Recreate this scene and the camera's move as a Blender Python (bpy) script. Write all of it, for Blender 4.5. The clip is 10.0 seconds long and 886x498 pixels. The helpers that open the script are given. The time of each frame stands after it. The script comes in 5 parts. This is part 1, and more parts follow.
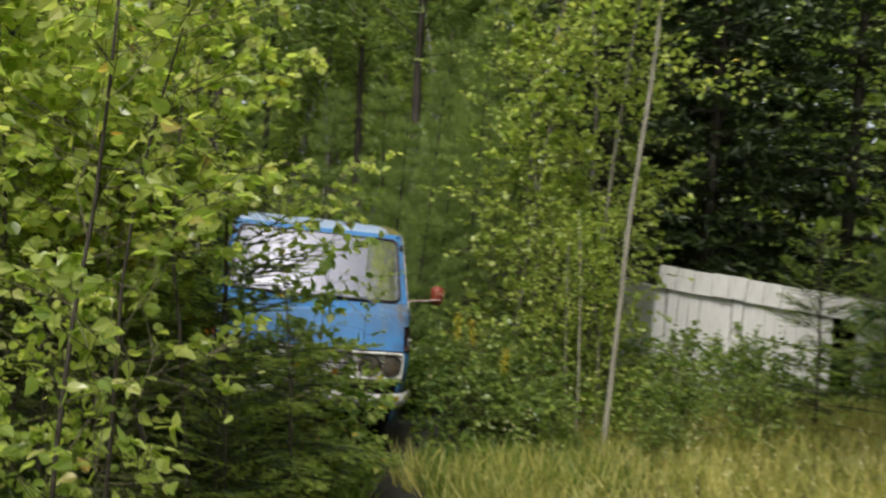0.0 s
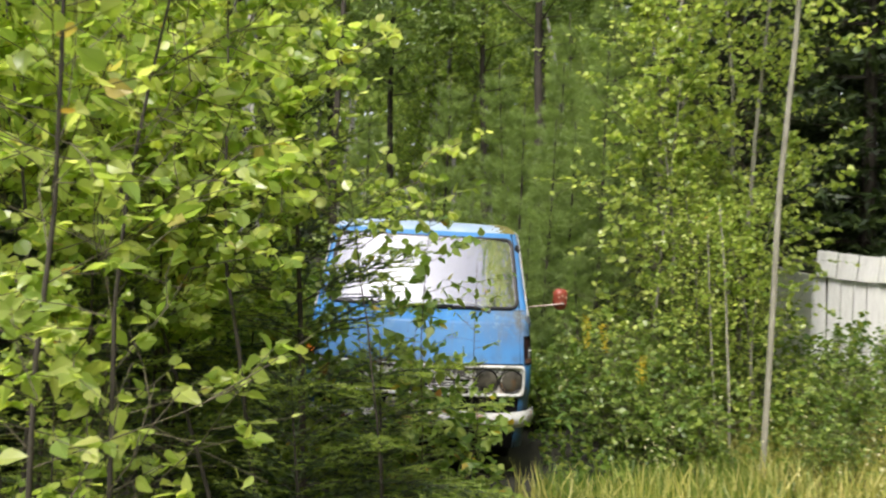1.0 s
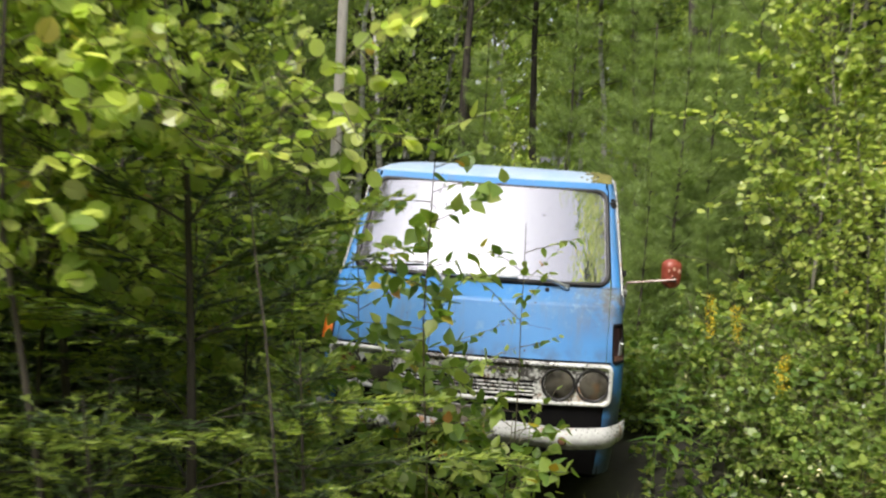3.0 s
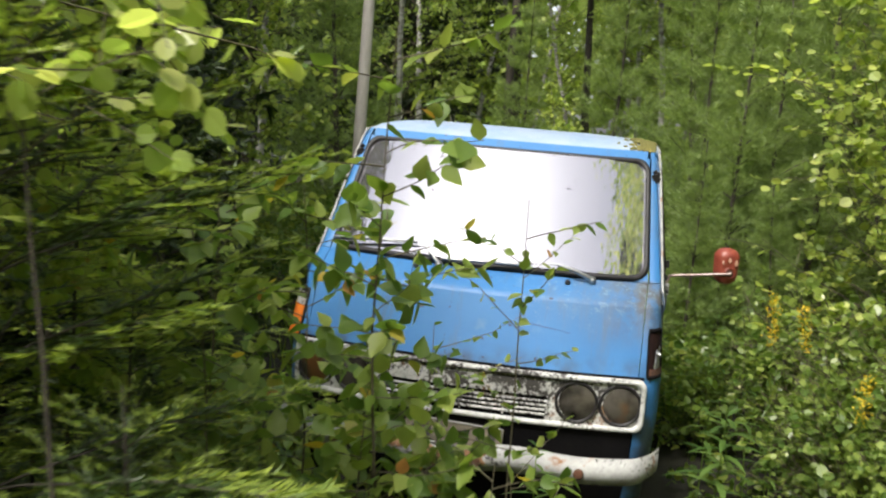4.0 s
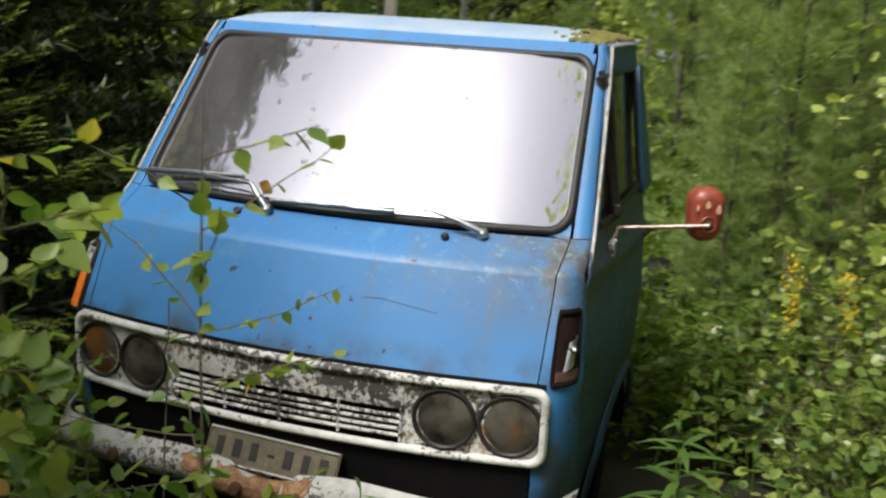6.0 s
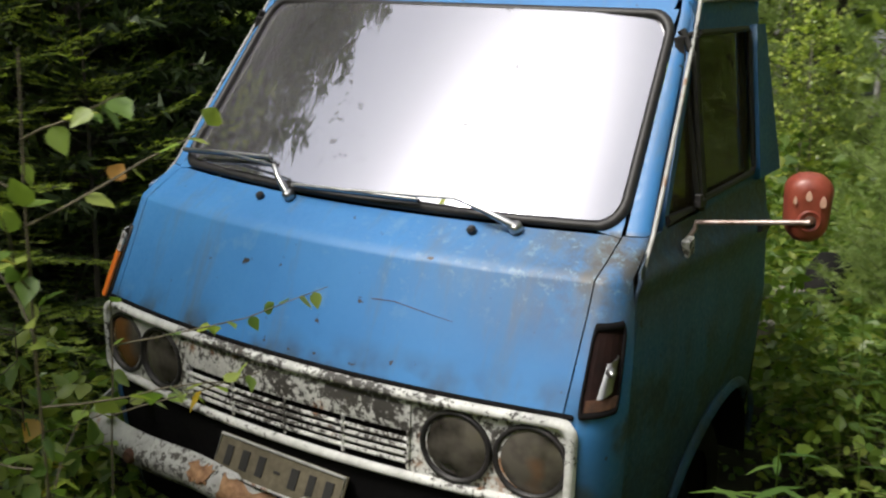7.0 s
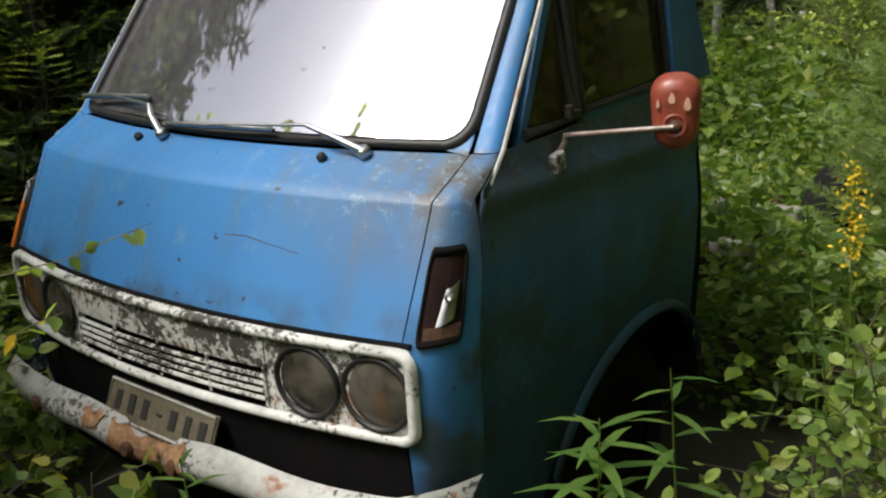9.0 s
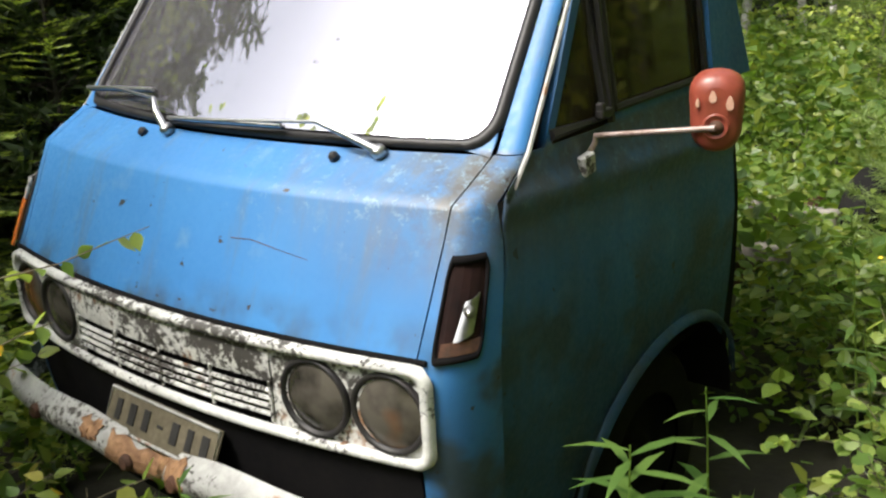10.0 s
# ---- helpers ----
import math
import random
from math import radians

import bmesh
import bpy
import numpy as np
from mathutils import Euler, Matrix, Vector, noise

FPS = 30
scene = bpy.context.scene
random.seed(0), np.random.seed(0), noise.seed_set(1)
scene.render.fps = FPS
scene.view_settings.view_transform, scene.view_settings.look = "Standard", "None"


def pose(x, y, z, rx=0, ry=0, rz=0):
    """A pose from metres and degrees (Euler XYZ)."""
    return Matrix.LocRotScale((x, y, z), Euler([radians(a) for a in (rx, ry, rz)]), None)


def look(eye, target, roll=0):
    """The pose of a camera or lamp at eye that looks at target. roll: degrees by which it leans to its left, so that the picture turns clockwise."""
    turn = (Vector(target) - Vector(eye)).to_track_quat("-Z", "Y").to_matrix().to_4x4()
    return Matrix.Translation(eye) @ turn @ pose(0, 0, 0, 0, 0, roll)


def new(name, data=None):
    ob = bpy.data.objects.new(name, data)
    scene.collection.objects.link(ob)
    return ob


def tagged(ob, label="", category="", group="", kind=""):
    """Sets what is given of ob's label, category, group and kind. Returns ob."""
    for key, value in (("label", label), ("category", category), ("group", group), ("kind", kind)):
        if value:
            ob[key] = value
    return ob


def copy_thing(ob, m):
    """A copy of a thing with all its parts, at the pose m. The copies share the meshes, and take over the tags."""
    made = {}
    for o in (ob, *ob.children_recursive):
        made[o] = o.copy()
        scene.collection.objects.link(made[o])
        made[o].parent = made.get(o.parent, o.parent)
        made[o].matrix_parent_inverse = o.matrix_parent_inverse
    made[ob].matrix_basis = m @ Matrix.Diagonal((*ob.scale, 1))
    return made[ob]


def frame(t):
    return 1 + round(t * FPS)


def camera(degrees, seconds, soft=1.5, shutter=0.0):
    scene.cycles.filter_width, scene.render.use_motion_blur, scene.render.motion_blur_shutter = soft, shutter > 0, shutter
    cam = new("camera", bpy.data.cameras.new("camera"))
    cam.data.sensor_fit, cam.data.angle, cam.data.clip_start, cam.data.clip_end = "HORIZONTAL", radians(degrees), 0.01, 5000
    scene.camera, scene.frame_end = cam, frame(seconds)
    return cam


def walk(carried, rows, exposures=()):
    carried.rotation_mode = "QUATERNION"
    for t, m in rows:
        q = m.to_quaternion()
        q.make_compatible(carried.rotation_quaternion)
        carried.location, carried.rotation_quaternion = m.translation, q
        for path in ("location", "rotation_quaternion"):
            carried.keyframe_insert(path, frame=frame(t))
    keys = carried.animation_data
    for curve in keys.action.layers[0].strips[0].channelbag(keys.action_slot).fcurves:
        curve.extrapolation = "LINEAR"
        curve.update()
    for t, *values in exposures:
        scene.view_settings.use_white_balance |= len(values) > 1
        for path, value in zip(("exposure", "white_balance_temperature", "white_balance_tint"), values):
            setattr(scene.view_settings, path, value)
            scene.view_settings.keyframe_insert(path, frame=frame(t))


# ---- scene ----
cam = camera(47.97, 10.0, soft=2.2, shutter=0.5)
PATH = [
    (0, -0.247, -7.928, 1.874, 88.29, -4.28, -9.09),
    (0.5, -0.095, -7.491, 1.852, 88.89, -2.2, -4.26),
    (1, 0.041, -7.079, 1.829, 88.17, -0.76, -1.17),
    (1.5, 0.162, -6.61, 1.864, 88.01, -0.91, 1.6),
    (2, 0.368, -6.163, 1.846, 87.63, -0.96, 4.77),
    (2.5, 0.509, -5.72, 1.802, 87.15, -1.18, 6.76),
    (2.7, 0.57, -5.525, 1.798, 86.42, -1.3, 7.44),
    (3.8, 0.7, -4.299, 1.71, 83.59, -2.13, 10.97),
    (4, 0.727, -4.116, 1.741, 83.43, -2.69, 11.67),
    (4.5, 0.827, -3.679, 1.69, 83.43, -2.48, 12.96),
    (5, 0.968, -3.22, 1.656, 83.53, -2.93, 14.3),
    (5.5, 1.126, -2.891, 1.642, 82.87, -2.7, 14.18),
    (6, 1.317, -2.531, 1.586, 80.18, -2.04, 19.11),
    (6.2, 1.409, -2.392, 1.575, 79.81, -2.02, 22.49),
    (7.3, 1.683, -1.781, 1.544, 78.72, -0.12, 34.64),
    (7.5, 1.75, -1.704, 1.525, 78.76, 0.41, 36.04),
    (8, 1.905, -1.582, 1.509, 76.06, 1.81, 36.96),
    (8.5, 2.012, -1.524, 1.487, 75.55, 2.86, 37.01),
    (9, 2.03, -1.513, 1.484, 75.68, 3.37, 37.22),
    (9.5, 2.011, -1.497, 1.475, 75.63, 3.51, 38.49),
    (10, 1.937, -1.385, 1.474, 75.38, 3.03, 38.59),
]
walk(cam, [(t, pose(x, y, z, rx, ry, rz)) for t, x, y, z, rx, ry, rz in PATH], [(0.0, 0.0), (0.5, 0.42), (1.0, 0.7), (2.5, 0.75), (5.5, 0.48), (7.5, 0.32), (9.7, 0.40), (9.9, 0.78), (10.0, 0.98)])

# ---- world and sun: a bright, thinly clouded sky over a forest clearing ----
SUN_UP, SUN_TURN = 55.0, 198.0
world = bpy.data.worlds.new("sky")
scene.world = world
world.use_nodes = True
wn, wl = world.node_tree.nodes, world.node_tree.links
sky = wn.new("ShaderNodeTexSky")
sky.sky_type, sky.sun_disc = "NISHITA", False
sky.sun_elevation, sky.sun_rotation = radians(SUN_UP), radians(SUN_TURN)
sky.dust_density, sky.air_density = 3.5, 1.0
soft_sky = wn.new("ShaderNodeHueSaturation")
soft_sky.inputs["Saturation"].default_value = 0.30
soft_sky.inputs["Value"].default_value = 1.32
wl.new(sky.outputs["Color"], soft_sky.inputs["Color"])
wl.new(soft_sky.outputs["Color"], wn["Background"].inputs["Color"])
wn["Background"].inputs["Strength"].default_value = 0.135
sun_data = bpy.data.lights.new("sun", "SUN")
sun_data.energy, sun_data.angle, sun_data.color = 3.0, radians(15), (1.0, 0.95, 0.86)
sun = new("sun", sun_data)
_s = Vector((math.sin(radians(SUN_TURN)) * math.cos(radians(SUN_UP)), math.cos(radians(SUN_TURN)) * math.cos(radians(SUN_UP)), math.sin(radians(SUN_UP))))
sun.matrix_world = look(_s * 60, (0, 0, 0))


# ---- materials ----
def nodes_of(name):
    m = bpy.data.materials.new(name)
    m.use_nodes = True
    return m, m.node_tree.nodes, m.node_tree.links, m.node_tree.nodes["Principled BSDF"]


def noise_node(n, l, scale, detail=4.0, rough=0.6, coord="Object", stretch=(1, 1, 1)):
    tc, mp, tx = n.new("ShaderNodeTexCoord"), n.new("ShaderNodeMapping"), n.new("ShaderNodeTexNoise")
    mp.inputs["Scale"].default_value = stretch
    l.new(tc.outputs[coord], mp.inputs["Vector"])
    l.new(mp.outputs["Vector"], tx.inputs["Vector"])
    tx.inputs["Scale"].default_value, tx.inputs["Detail"].default_value, tx.inputs["Roughness"].default_value = scale, detail, rough
    return tx.outputs["Fac"]


def ramp(n, l, fac, stops):
    r = n.new("ShaderNodeValToRGB")
    while len(r.color_ramp.elements) < len(stops):
        r.color_ramp.elements.new(0.5)
    for e, (p, c) in zip(r.color_ramp.elements, stops):
        e.position, e.color = p, (*c, 1) if len(c) == 3 else c
    l.new(fac, r.inputs["Fac"])
    return r.outputs["Color"]


def mixed(n, l, fac, a, b, mode="MIX"):
    m = n.new("ShaderNodeMix")
    m.data_type, m.blend_type = "RGBA", mode
    for socket, v in ((m.inputs[0], fac), (m.inputs[6], a), (m.inputs[7], b)):
        if hasattr(v, "is_output"):
            l.new(v, socket)
        else:
            socket.default_value = v if isinstance(v, (int, float)) else (*v, 1)
    return m.outputs[2]


def bumped(n, l, bsdf, fac, strength=0.2, dist=0.01):
    b = n.new("ShaderNodeBump")
    b.inputs["Strength"].default_value, b.inputs["Distance"].default_value = strength, dist
    l.new(fac, b.inputs["Height"])
    l.new(b.outputs["Normal"], bsdf.inputs["Normal"])


def plain(name, dark, light, rough=0.7, scale=8.0, metal=0.0, bump=0.2, fine=60.0, stretch=(1, 1, 1), gloss=0.5):
    """A surface that varies between two colours at two scales."""
    m, n, l, p = nodes_of(name)
    big, small = noise_node(n, l, scale, stretch=stretch), noise_node(n, l, fine, stretch=stretch)
    c = ramp(n, l, big, [(0.3, dark), (0.7, light)])
    c = mixed(n, l, 0.35, c, ramp(n, l, small, [(0.35, dark), (0.65, light)]))
    l.new(c, p.inputs["Base Color"])
    p.inputs["Roughness"].default_value, p.inputs["Metallic"].default_value = rough, metal
    p.inputs["Specular IOR Level"].default_value = gloss
    bumped(n, l, p, small, bump, 0.004)
    return m


def leafy(name, stops, gloss=0.45, through_part=0.45, per="island"):
    """Leaves: each one its own green, light comes through them."""
    m, n, l, p = nodes_of(name)
    if per == "island":
        rnd = n.new("ShaderNodeNewGeometry").outputs["Random Per Island"]
    else:
        rnd = n.new("ShaderNodeObjectInfo").outputs["Random"]
    c = ramp(n, l, rnd, stops)
    patch = noise_node(n, l, 0.9, 2.0)
    c = mixed(n, l, 0.6, c, ramp(n, l, patch, [(0.3, (1.05, 1.0, 0.95)), (0.7, (1.65, 1.48, 1.2))]), "MULTIPLY")
    l.new(c, p.inputs["Base Color"])
    p.inputs["Roughness"].default_value = gloss
    p.inputs["Specular IOR Level"].default_value = 0.55
    t = n.new("ShaderNodeBsdfTranslucent")
    l.new(mixed(n, l, 1.0, c, (1.66, 1.72, 1.02), "MULTIPLY"), t.inputs["Color"])
    mx = n.new("ShaderNodeMixShader")
    mx.inputs[0].default_value = through_part
    l.new(p.outputs[0], mx.inputs[1])
    l.new(t.outputs[0], mx.inputs[2])
    l.new(mx.outputs[0], n["Material Output"].inputs["Surface"])
    return m


def paint_blue(name="faded_blue_paint", grime_shade=0.0, chalk=0.0):
    m, n, l, p = nodes_of(name)
    big, mid, fine = noise_node(n, l, 1.7), noise_node(n, l, 9.0), noise_node(n, l, 70.0, 6.0)
    streak = noise_node(n, l, 5.0, 5.0, 0.65, stretch=(3.0, 1.0, 0.35))
    spots = noise_node(n, l, 26.0, 3.0, 0.5)
    flakes = noise_node(n, l, 34.0, 8.0, 0.75)
    xyz = n.new("ShaderNodeSeparateXYZ")
    l.new(n.new("ShaderNodeTexCoord").outputs["Object"], xyz.inputs[0])

    def span(axis, a, b):
        r = n.new("ShaderNodeMapRange")
        r.inputs[1].default_value, r.inputs[2].default_value = a, b
        l.new(xyz.outputs[axis], r.inputs[0])
        return r.outputs[0]

    def times(a, b):
        k = n.new("ShaderNodeMath")
        k.operation = "MULTIPLY"
        l.new(a, k.inputs[0])
        l.new(b, k.inputs[1])
        return k.outputs[0]

    c = ramp(n, l, big, [(0.3, (0.025, 0.135, 0.34)), (0.7, (0.044, 0.193, 0.445))])
    c = mixed(n, l, ramp(n, l, streak, [(0.54, (0, 0, 0)), (0.74, (0.6, 0.6, 0.6))]), c, (0.08, 0.12, 0.15))
    c = mixed(n, l, ramp(n, l, mid, [(0.62, (0, 0, 0)), (0.74, (0.4, 0.4, 0.4))]), c, (0.14, 0.26, 0.38))
    # grey flaking on one side of the cowl and dirt lying along the grille
    cowl = times(times(span("X", -0.05, 0.55), span("Z", 0.96, 1.08)), span("Z", 1.19, 1.165))
    below = span("Z", 1.175, 1.16)
    seam = times(times(times(span("X", 0.22, 0.66), span("Z", 0.90, 1.10)), below), ramp(n, l, streak, [(0.38, (0.25, 0.25, 0.25)), (0.60, (1, 1, 1))]))
    c = mixed(n, l, seam, c, (0.11, 0.125, 0.14))
    edge = times(times(times(span("X", 0.52, 0.70), span("Z", 0.93, 1.12)), below), ramp(n, l, noise_node(n, l, 16.0, 6.0, 0.7), [(0.40, (0, 0, 0)), (0.56, (0.85, 0.85, 0.85))]))
    c = mixed(n, l, edge, c, (0.075, 0.068, 0.062))
    c = mixed(n, l, times(cowl, ramp(n, l, flakes, [(0.55, (0, 0, 0)), (0.62, (0.65, 0.65, 0.65))])), c, (0.17, 0.27, 0.36))
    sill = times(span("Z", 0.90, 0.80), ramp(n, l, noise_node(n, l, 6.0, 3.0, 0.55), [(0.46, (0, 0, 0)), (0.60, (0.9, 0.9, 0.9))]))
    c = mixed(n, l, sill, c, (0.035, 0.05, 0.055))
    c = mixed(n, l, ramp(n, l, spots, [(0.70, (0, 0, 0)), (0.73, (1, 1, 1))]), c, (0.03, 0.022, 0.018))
    # darker towards the bottom: dirt, with the low panels' shading in the colour
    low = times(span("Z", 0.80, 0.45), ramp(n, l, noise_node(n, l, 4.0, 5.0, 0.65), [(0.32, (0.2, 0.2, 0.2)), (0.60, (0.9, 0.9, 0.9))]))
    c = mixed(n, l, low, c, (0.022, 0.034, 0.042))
    if grime_shade:
        # dark streaky film: grime together with the side's shade, both in the colour
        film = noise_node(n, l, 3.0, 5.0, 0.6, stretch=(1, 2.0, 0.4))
        c = mixed(n, l, ramp(n, l, film, [(0.25, (grime_shade * 0.55,) * 3), (0.6, (grime_shade,) * 3)]), c, (0.006, 0.026, 0.050))
    if chalk:
        c = mixed(n, l, ramp(n, l, noise_node(n, l, 4.0, 6.0, 0.7), [(0.3, (chalk * 0.6,) * 3), (0.65, (chalk,) * 3)]), c, (0.40, 0.45, 0.50))
    l.new(c, p.inputs["Base Color"])
    l.new(ramp(n, l, fine, [(0.3, (0.38, 0.38, 0.38)), (0.7, (0.62, 0.62, 0.62))]), p.inputs["Roughness"])
    bumped(n, l, p, mid, 0.06, 0.01)
    return m


def chipped_white(name="chipped_white_paint", rust=0.54, dull=1.0):
    m, n, l, p = nodes_of(name)
    a, b, fine = noise_node(n, l, 14.0, 6.0, 0.7), noise_node(n, l, 55.0, 6.0, 0.75), noise_node(n, l, 4.0)
    c = ramp(n, l, a, [(0.3, (0.33 * dull, 0.33 * dull, 0.32 * dull)), (0.6, (0.60 * dull, 0.60 * dull, 0.58 * dull))])
    where = n.new("ShaderNodeMath")
    where.operation = "MULTIPLY_ADD"
    l.new(noise_node(n, l, 4.5, 3.0, 0.55, stretch=(1, 1, 1.6)), where.inputs[0])
    where.inputs[1].default_value = 0.75
    l.new(b, where.inputs[2])
    edge = rust + 0.39
    c = mixed(n, l, ramp(n, l, where.outputs[0], [(edge, (0, 0, 0)), (edge + 0.05, (1, 1, 1))]), c, (0.05, 0.046, 0.042))
    both = n.new("ShaderNodeMath")
    both.operation = "MULTIPLY"
    l.new(fine, both.inputs[0])
    l.new(a, both.inputs[1])
    c = mixed(n, l, ramp(n, l, both.outputs[0], [(0.33, (0, 0, 0)), (0.40, (1, 1, 1))]), c, (0.22, 0.10, 0.04))
    l.new(c, p.inputs["Base Color"])
    p.inputs["Roughness"].default_value = 0.6
    bumped(n, l, p, b, 0.25, 0.003)
    return m


def dusty_glass(name, film, film_colour, grime=True):
    """Old glass: a clean mirror-like reflection over a thin milky film and some lichen dirt."""
    m, n, l, p = nodes_of(name)
    n.remove(p)
    clear, gl, df = n.new("ShaderNodeBsdfTransparent"), n.new("ShaderNodeBsdfGlossy"), n.new("ShaderNodeBsdfDiffuse")
    clear.inputs[0].default_value = (0.75, 0.8, 0.78, 1)
    gl.inputs["Roughness"].default_value = 0.03
    gl.inputs["Color"].default_value = (0.85, 0.845, 0.92, 1)
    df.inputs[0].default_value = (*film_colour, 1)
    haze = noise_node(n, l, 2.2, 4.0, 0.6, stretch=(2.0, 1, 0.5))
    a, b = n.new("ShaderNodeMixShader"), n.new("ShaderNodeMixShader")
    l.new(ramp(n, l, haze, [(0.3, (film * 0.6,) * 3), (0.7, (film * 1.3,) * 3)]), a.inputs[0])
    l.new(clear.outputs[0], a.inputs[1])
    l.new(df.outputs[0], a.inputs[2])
    fr = n.new("ShaderNodeFresnel")
    fr.inputs["IOR"].default_value = GLASS_IOR if grime else 1.5
    l.new(fr.outputs[0], b.inputs[0])
    l.new(a.outputs[0], b.inputs[1])
    l.new(gl.outputs[0], b.inputs[2])
    last = b
    if grime:
        dirt, dd = noise_node(n, l, 22.0, 6.0, 0.7), n.new("ShaderNodeBsdfDiffuse")
        where = noise_node(n, l, 2.6, 2.0, 0.5)
        mul = n.new("ShaderNodeMath")
        mul.operation = "MULTIPLY"
        l.new(dirt, mul.inputs[0])
        l.new(where, mul.inputs[1])
        dd.inputs[0].default_value = (0.10, 0.09, 0.08, 1)
        c = n.new("ShaderNodeMixShader")
        l.new(ramp(n, l, mul.outputs[0], [(0.37, (0, 0, 0)), (0.41, (0.5, 0.5, 0.5))]), c.inputs[0])
        l.new(b.outputs[0], c.inputs[1])
        l.new(dd.outputs[0], c.inputs[2])
        last = c
    l.new(last.outputs[0], n["Material Output"].inputs["Surface"])
    return m


def lamp_glass():
    """Cloudy headlamp glass over a tarnished bowl with amber rust stains."""
    m, n, l, p = nodes_of("cloudy_headlamp_glass")
    c = ramp(n, l, noise_node(n, l, 11.0, 3.0, 0.5), [(0.35, (0.016, 0.014, 0.012)), (0.62, (0.085, 0.076, 0.064))])
    c = mixed(n, l, ramp(n, l, noise_node(n, l, 6.5, 2.0, 0.4), [(0.52, (0, 0, 0)), (0.62, (0.8, 0.8, 0.8))]), c, (0.13, 0.055, 0.015))
    l.new(c, p.inputs["Base Color"])
    p.inputs["Roughness"].default_value = 0.12
    bumped(n, l, p, noise_node(n, l, 120.0), 0.08, 0.004)
    return m


# far above real glass, so that the mirrored sky comes out white
GLASS_IOR = 4.8
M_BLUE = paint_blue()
# door paint, darker than the front for grime and for shade
M_DOOR = paint_blue("blue_paint_grime_and_shade", 0.62)
M_ROOF = paint_blue("chalky_blue_paint", 0.0, 0.78)
# tyre rubber darkened further, with the wheel arch's shade in it
M_TYRE = plain("shade_darkened_tyre_rubber", (0.006, 0.006, 0.006), (0.014, 0.013, 0.012), 0.85, 12, gloss=0.1)
M_WHITE = chipped_white()
M_FLAKY = chipped_white("flaking_white_paint", 0.485)
M_BUMPER = chipped_white("weathered_grey_chrome", 0.58, 0.66)
M_RUBBER = plain("old_black_rubber", (0.008, 0.008, 0.009), (0.024, 0.021, 0.021), 0.5, 12, gloss=0.4)
# near-black for gaps and dark parts; on apron, rims and housing it is shade
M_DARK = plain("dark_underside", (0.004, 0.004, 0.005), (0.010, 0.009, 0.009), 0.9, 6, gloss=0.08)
M_RUST = plain("rusty_steel", (0.020, 0.011, 0.008), (0.12, 0.048, 0.022), 0.85, 14)
M_CHROME = plain("dull_chrome", (0.30, 0.30, 0.31), (0.55, 0.55, 0.55), 0.38, 20, 1.0, 0.05)
M_ARM = plain("rust_speckled_chrome", (0.16, 0.10, 0.08), (0.45, 0.38, 0.36), 0.4, 26, 0.6, 0.1)
M_STAIN = plain("rust_stained_paint", (0.07, 0.028, 0.012), (0.36, 0.20, 0.10), 0.8, 22)
M_RECESS = plain("dark_recess_red_plastic", (0.006, 0.003, 0.003), (0.020, 0.008, 0.007), 0.75, 18, gloss=0.15)
M_SEAT = plain("brown_seat_vinyl", (0.07, 0.045, 0.025), (0.13, 0.09, 0.05), 0.55, 9)
M_MIRROR_RED = plain("faded_red_plastic", (0.17, 0.034, 0.022), (0.27, 0.06, 0.036), 0.38, 16, 0, 0.05)
M_PINK = plain("worn_pale_patch", (0.45, 0.25, 0.18), (0.58, 0.36, 0.28), 0.6, 30)
M_ORANGE = plain("orange_lens", (0.55, 0.13, 0.02), (0.72, 0.20, 0.03), 0.25, 14, 0, 0.05)
M_LENS = lamp_glass()
M_PLATE = plain("dirty_number_plate", (0.055, 0.046, 0.028), (0.13, 0.11, 0.07), 0.7, 18)
M_BARS = plain("worn_black_print", (0.006, 0.006, 0.006), (0.016, 0.014, 0.013), 0.7, 18)
# thin dust film, its pale lavender also adding sky sheen by colour
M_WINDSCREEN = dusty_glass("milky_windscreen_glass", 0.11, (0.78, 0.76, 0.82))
# brown film puts the yellow-brown reflection and interior into the glass colour
M_SIDEGLASS = dusty_glass("brown_tinted_side_glass", 0.22, (0.14, 0.115, 0.035), False)
M_MOSS = plain("moss", (0.05, 0.06, 0.015), (0.20, 0.17, 0.04), 0.95, 18, 0, 0.6)
M_BARK = plain("grey_brown_bark", (0.022, 0.018, 0.014), (0.075, 0.062, 0.048), 0.9, 10, 0, 0.6, 50, (1, 1, 0.3))
M_BIRCH = plain("birch_bark", (0.10, 0.09, 0.08), (0.62, 0.60, 0.56), 0.8, 5, 0, 0.3, 18, (1, 1, 2.5))
M_TWIG = plain("young_bark", (0.05, 0.045, 0.025), (0.12, 0.10, 0.06), 0.8, 20)
M_PALESTEM = plain("pale_young_bark", (0.16, 0.15, 0.11), (0.34, 0.32, 0.26), 0.8, 12, 0, 0.3, 40, (1, 1, 0.4))
M_POLE = plain("weathered_grey_pole", (0.34, 0.31, 0.27), (0.60, 0.56, 0.50), 0.85, 6, 0, 0.3, 60, (1, 1, 0.15))
M_SOIL = plain("forest_soil", (0.006, 0.005, 0.004), (0.026, 0.024, 0.012), 0.95, 1.4, 0, 0.8, 30)
M_BOARD = plain("whitewashed_boards", (0.58, 0.57, 0.56), (0.86, 0.85, 0.84), 0.8, 5, 0, 0.4, 40, (3, 3, 0.4))
M_OLDWOOD = plain("grey_rotten_wood", (0.09, 0.08, 0.07), (0.26, 0.24, 0.21), 0.9, 9, 0, 0.5, 50)
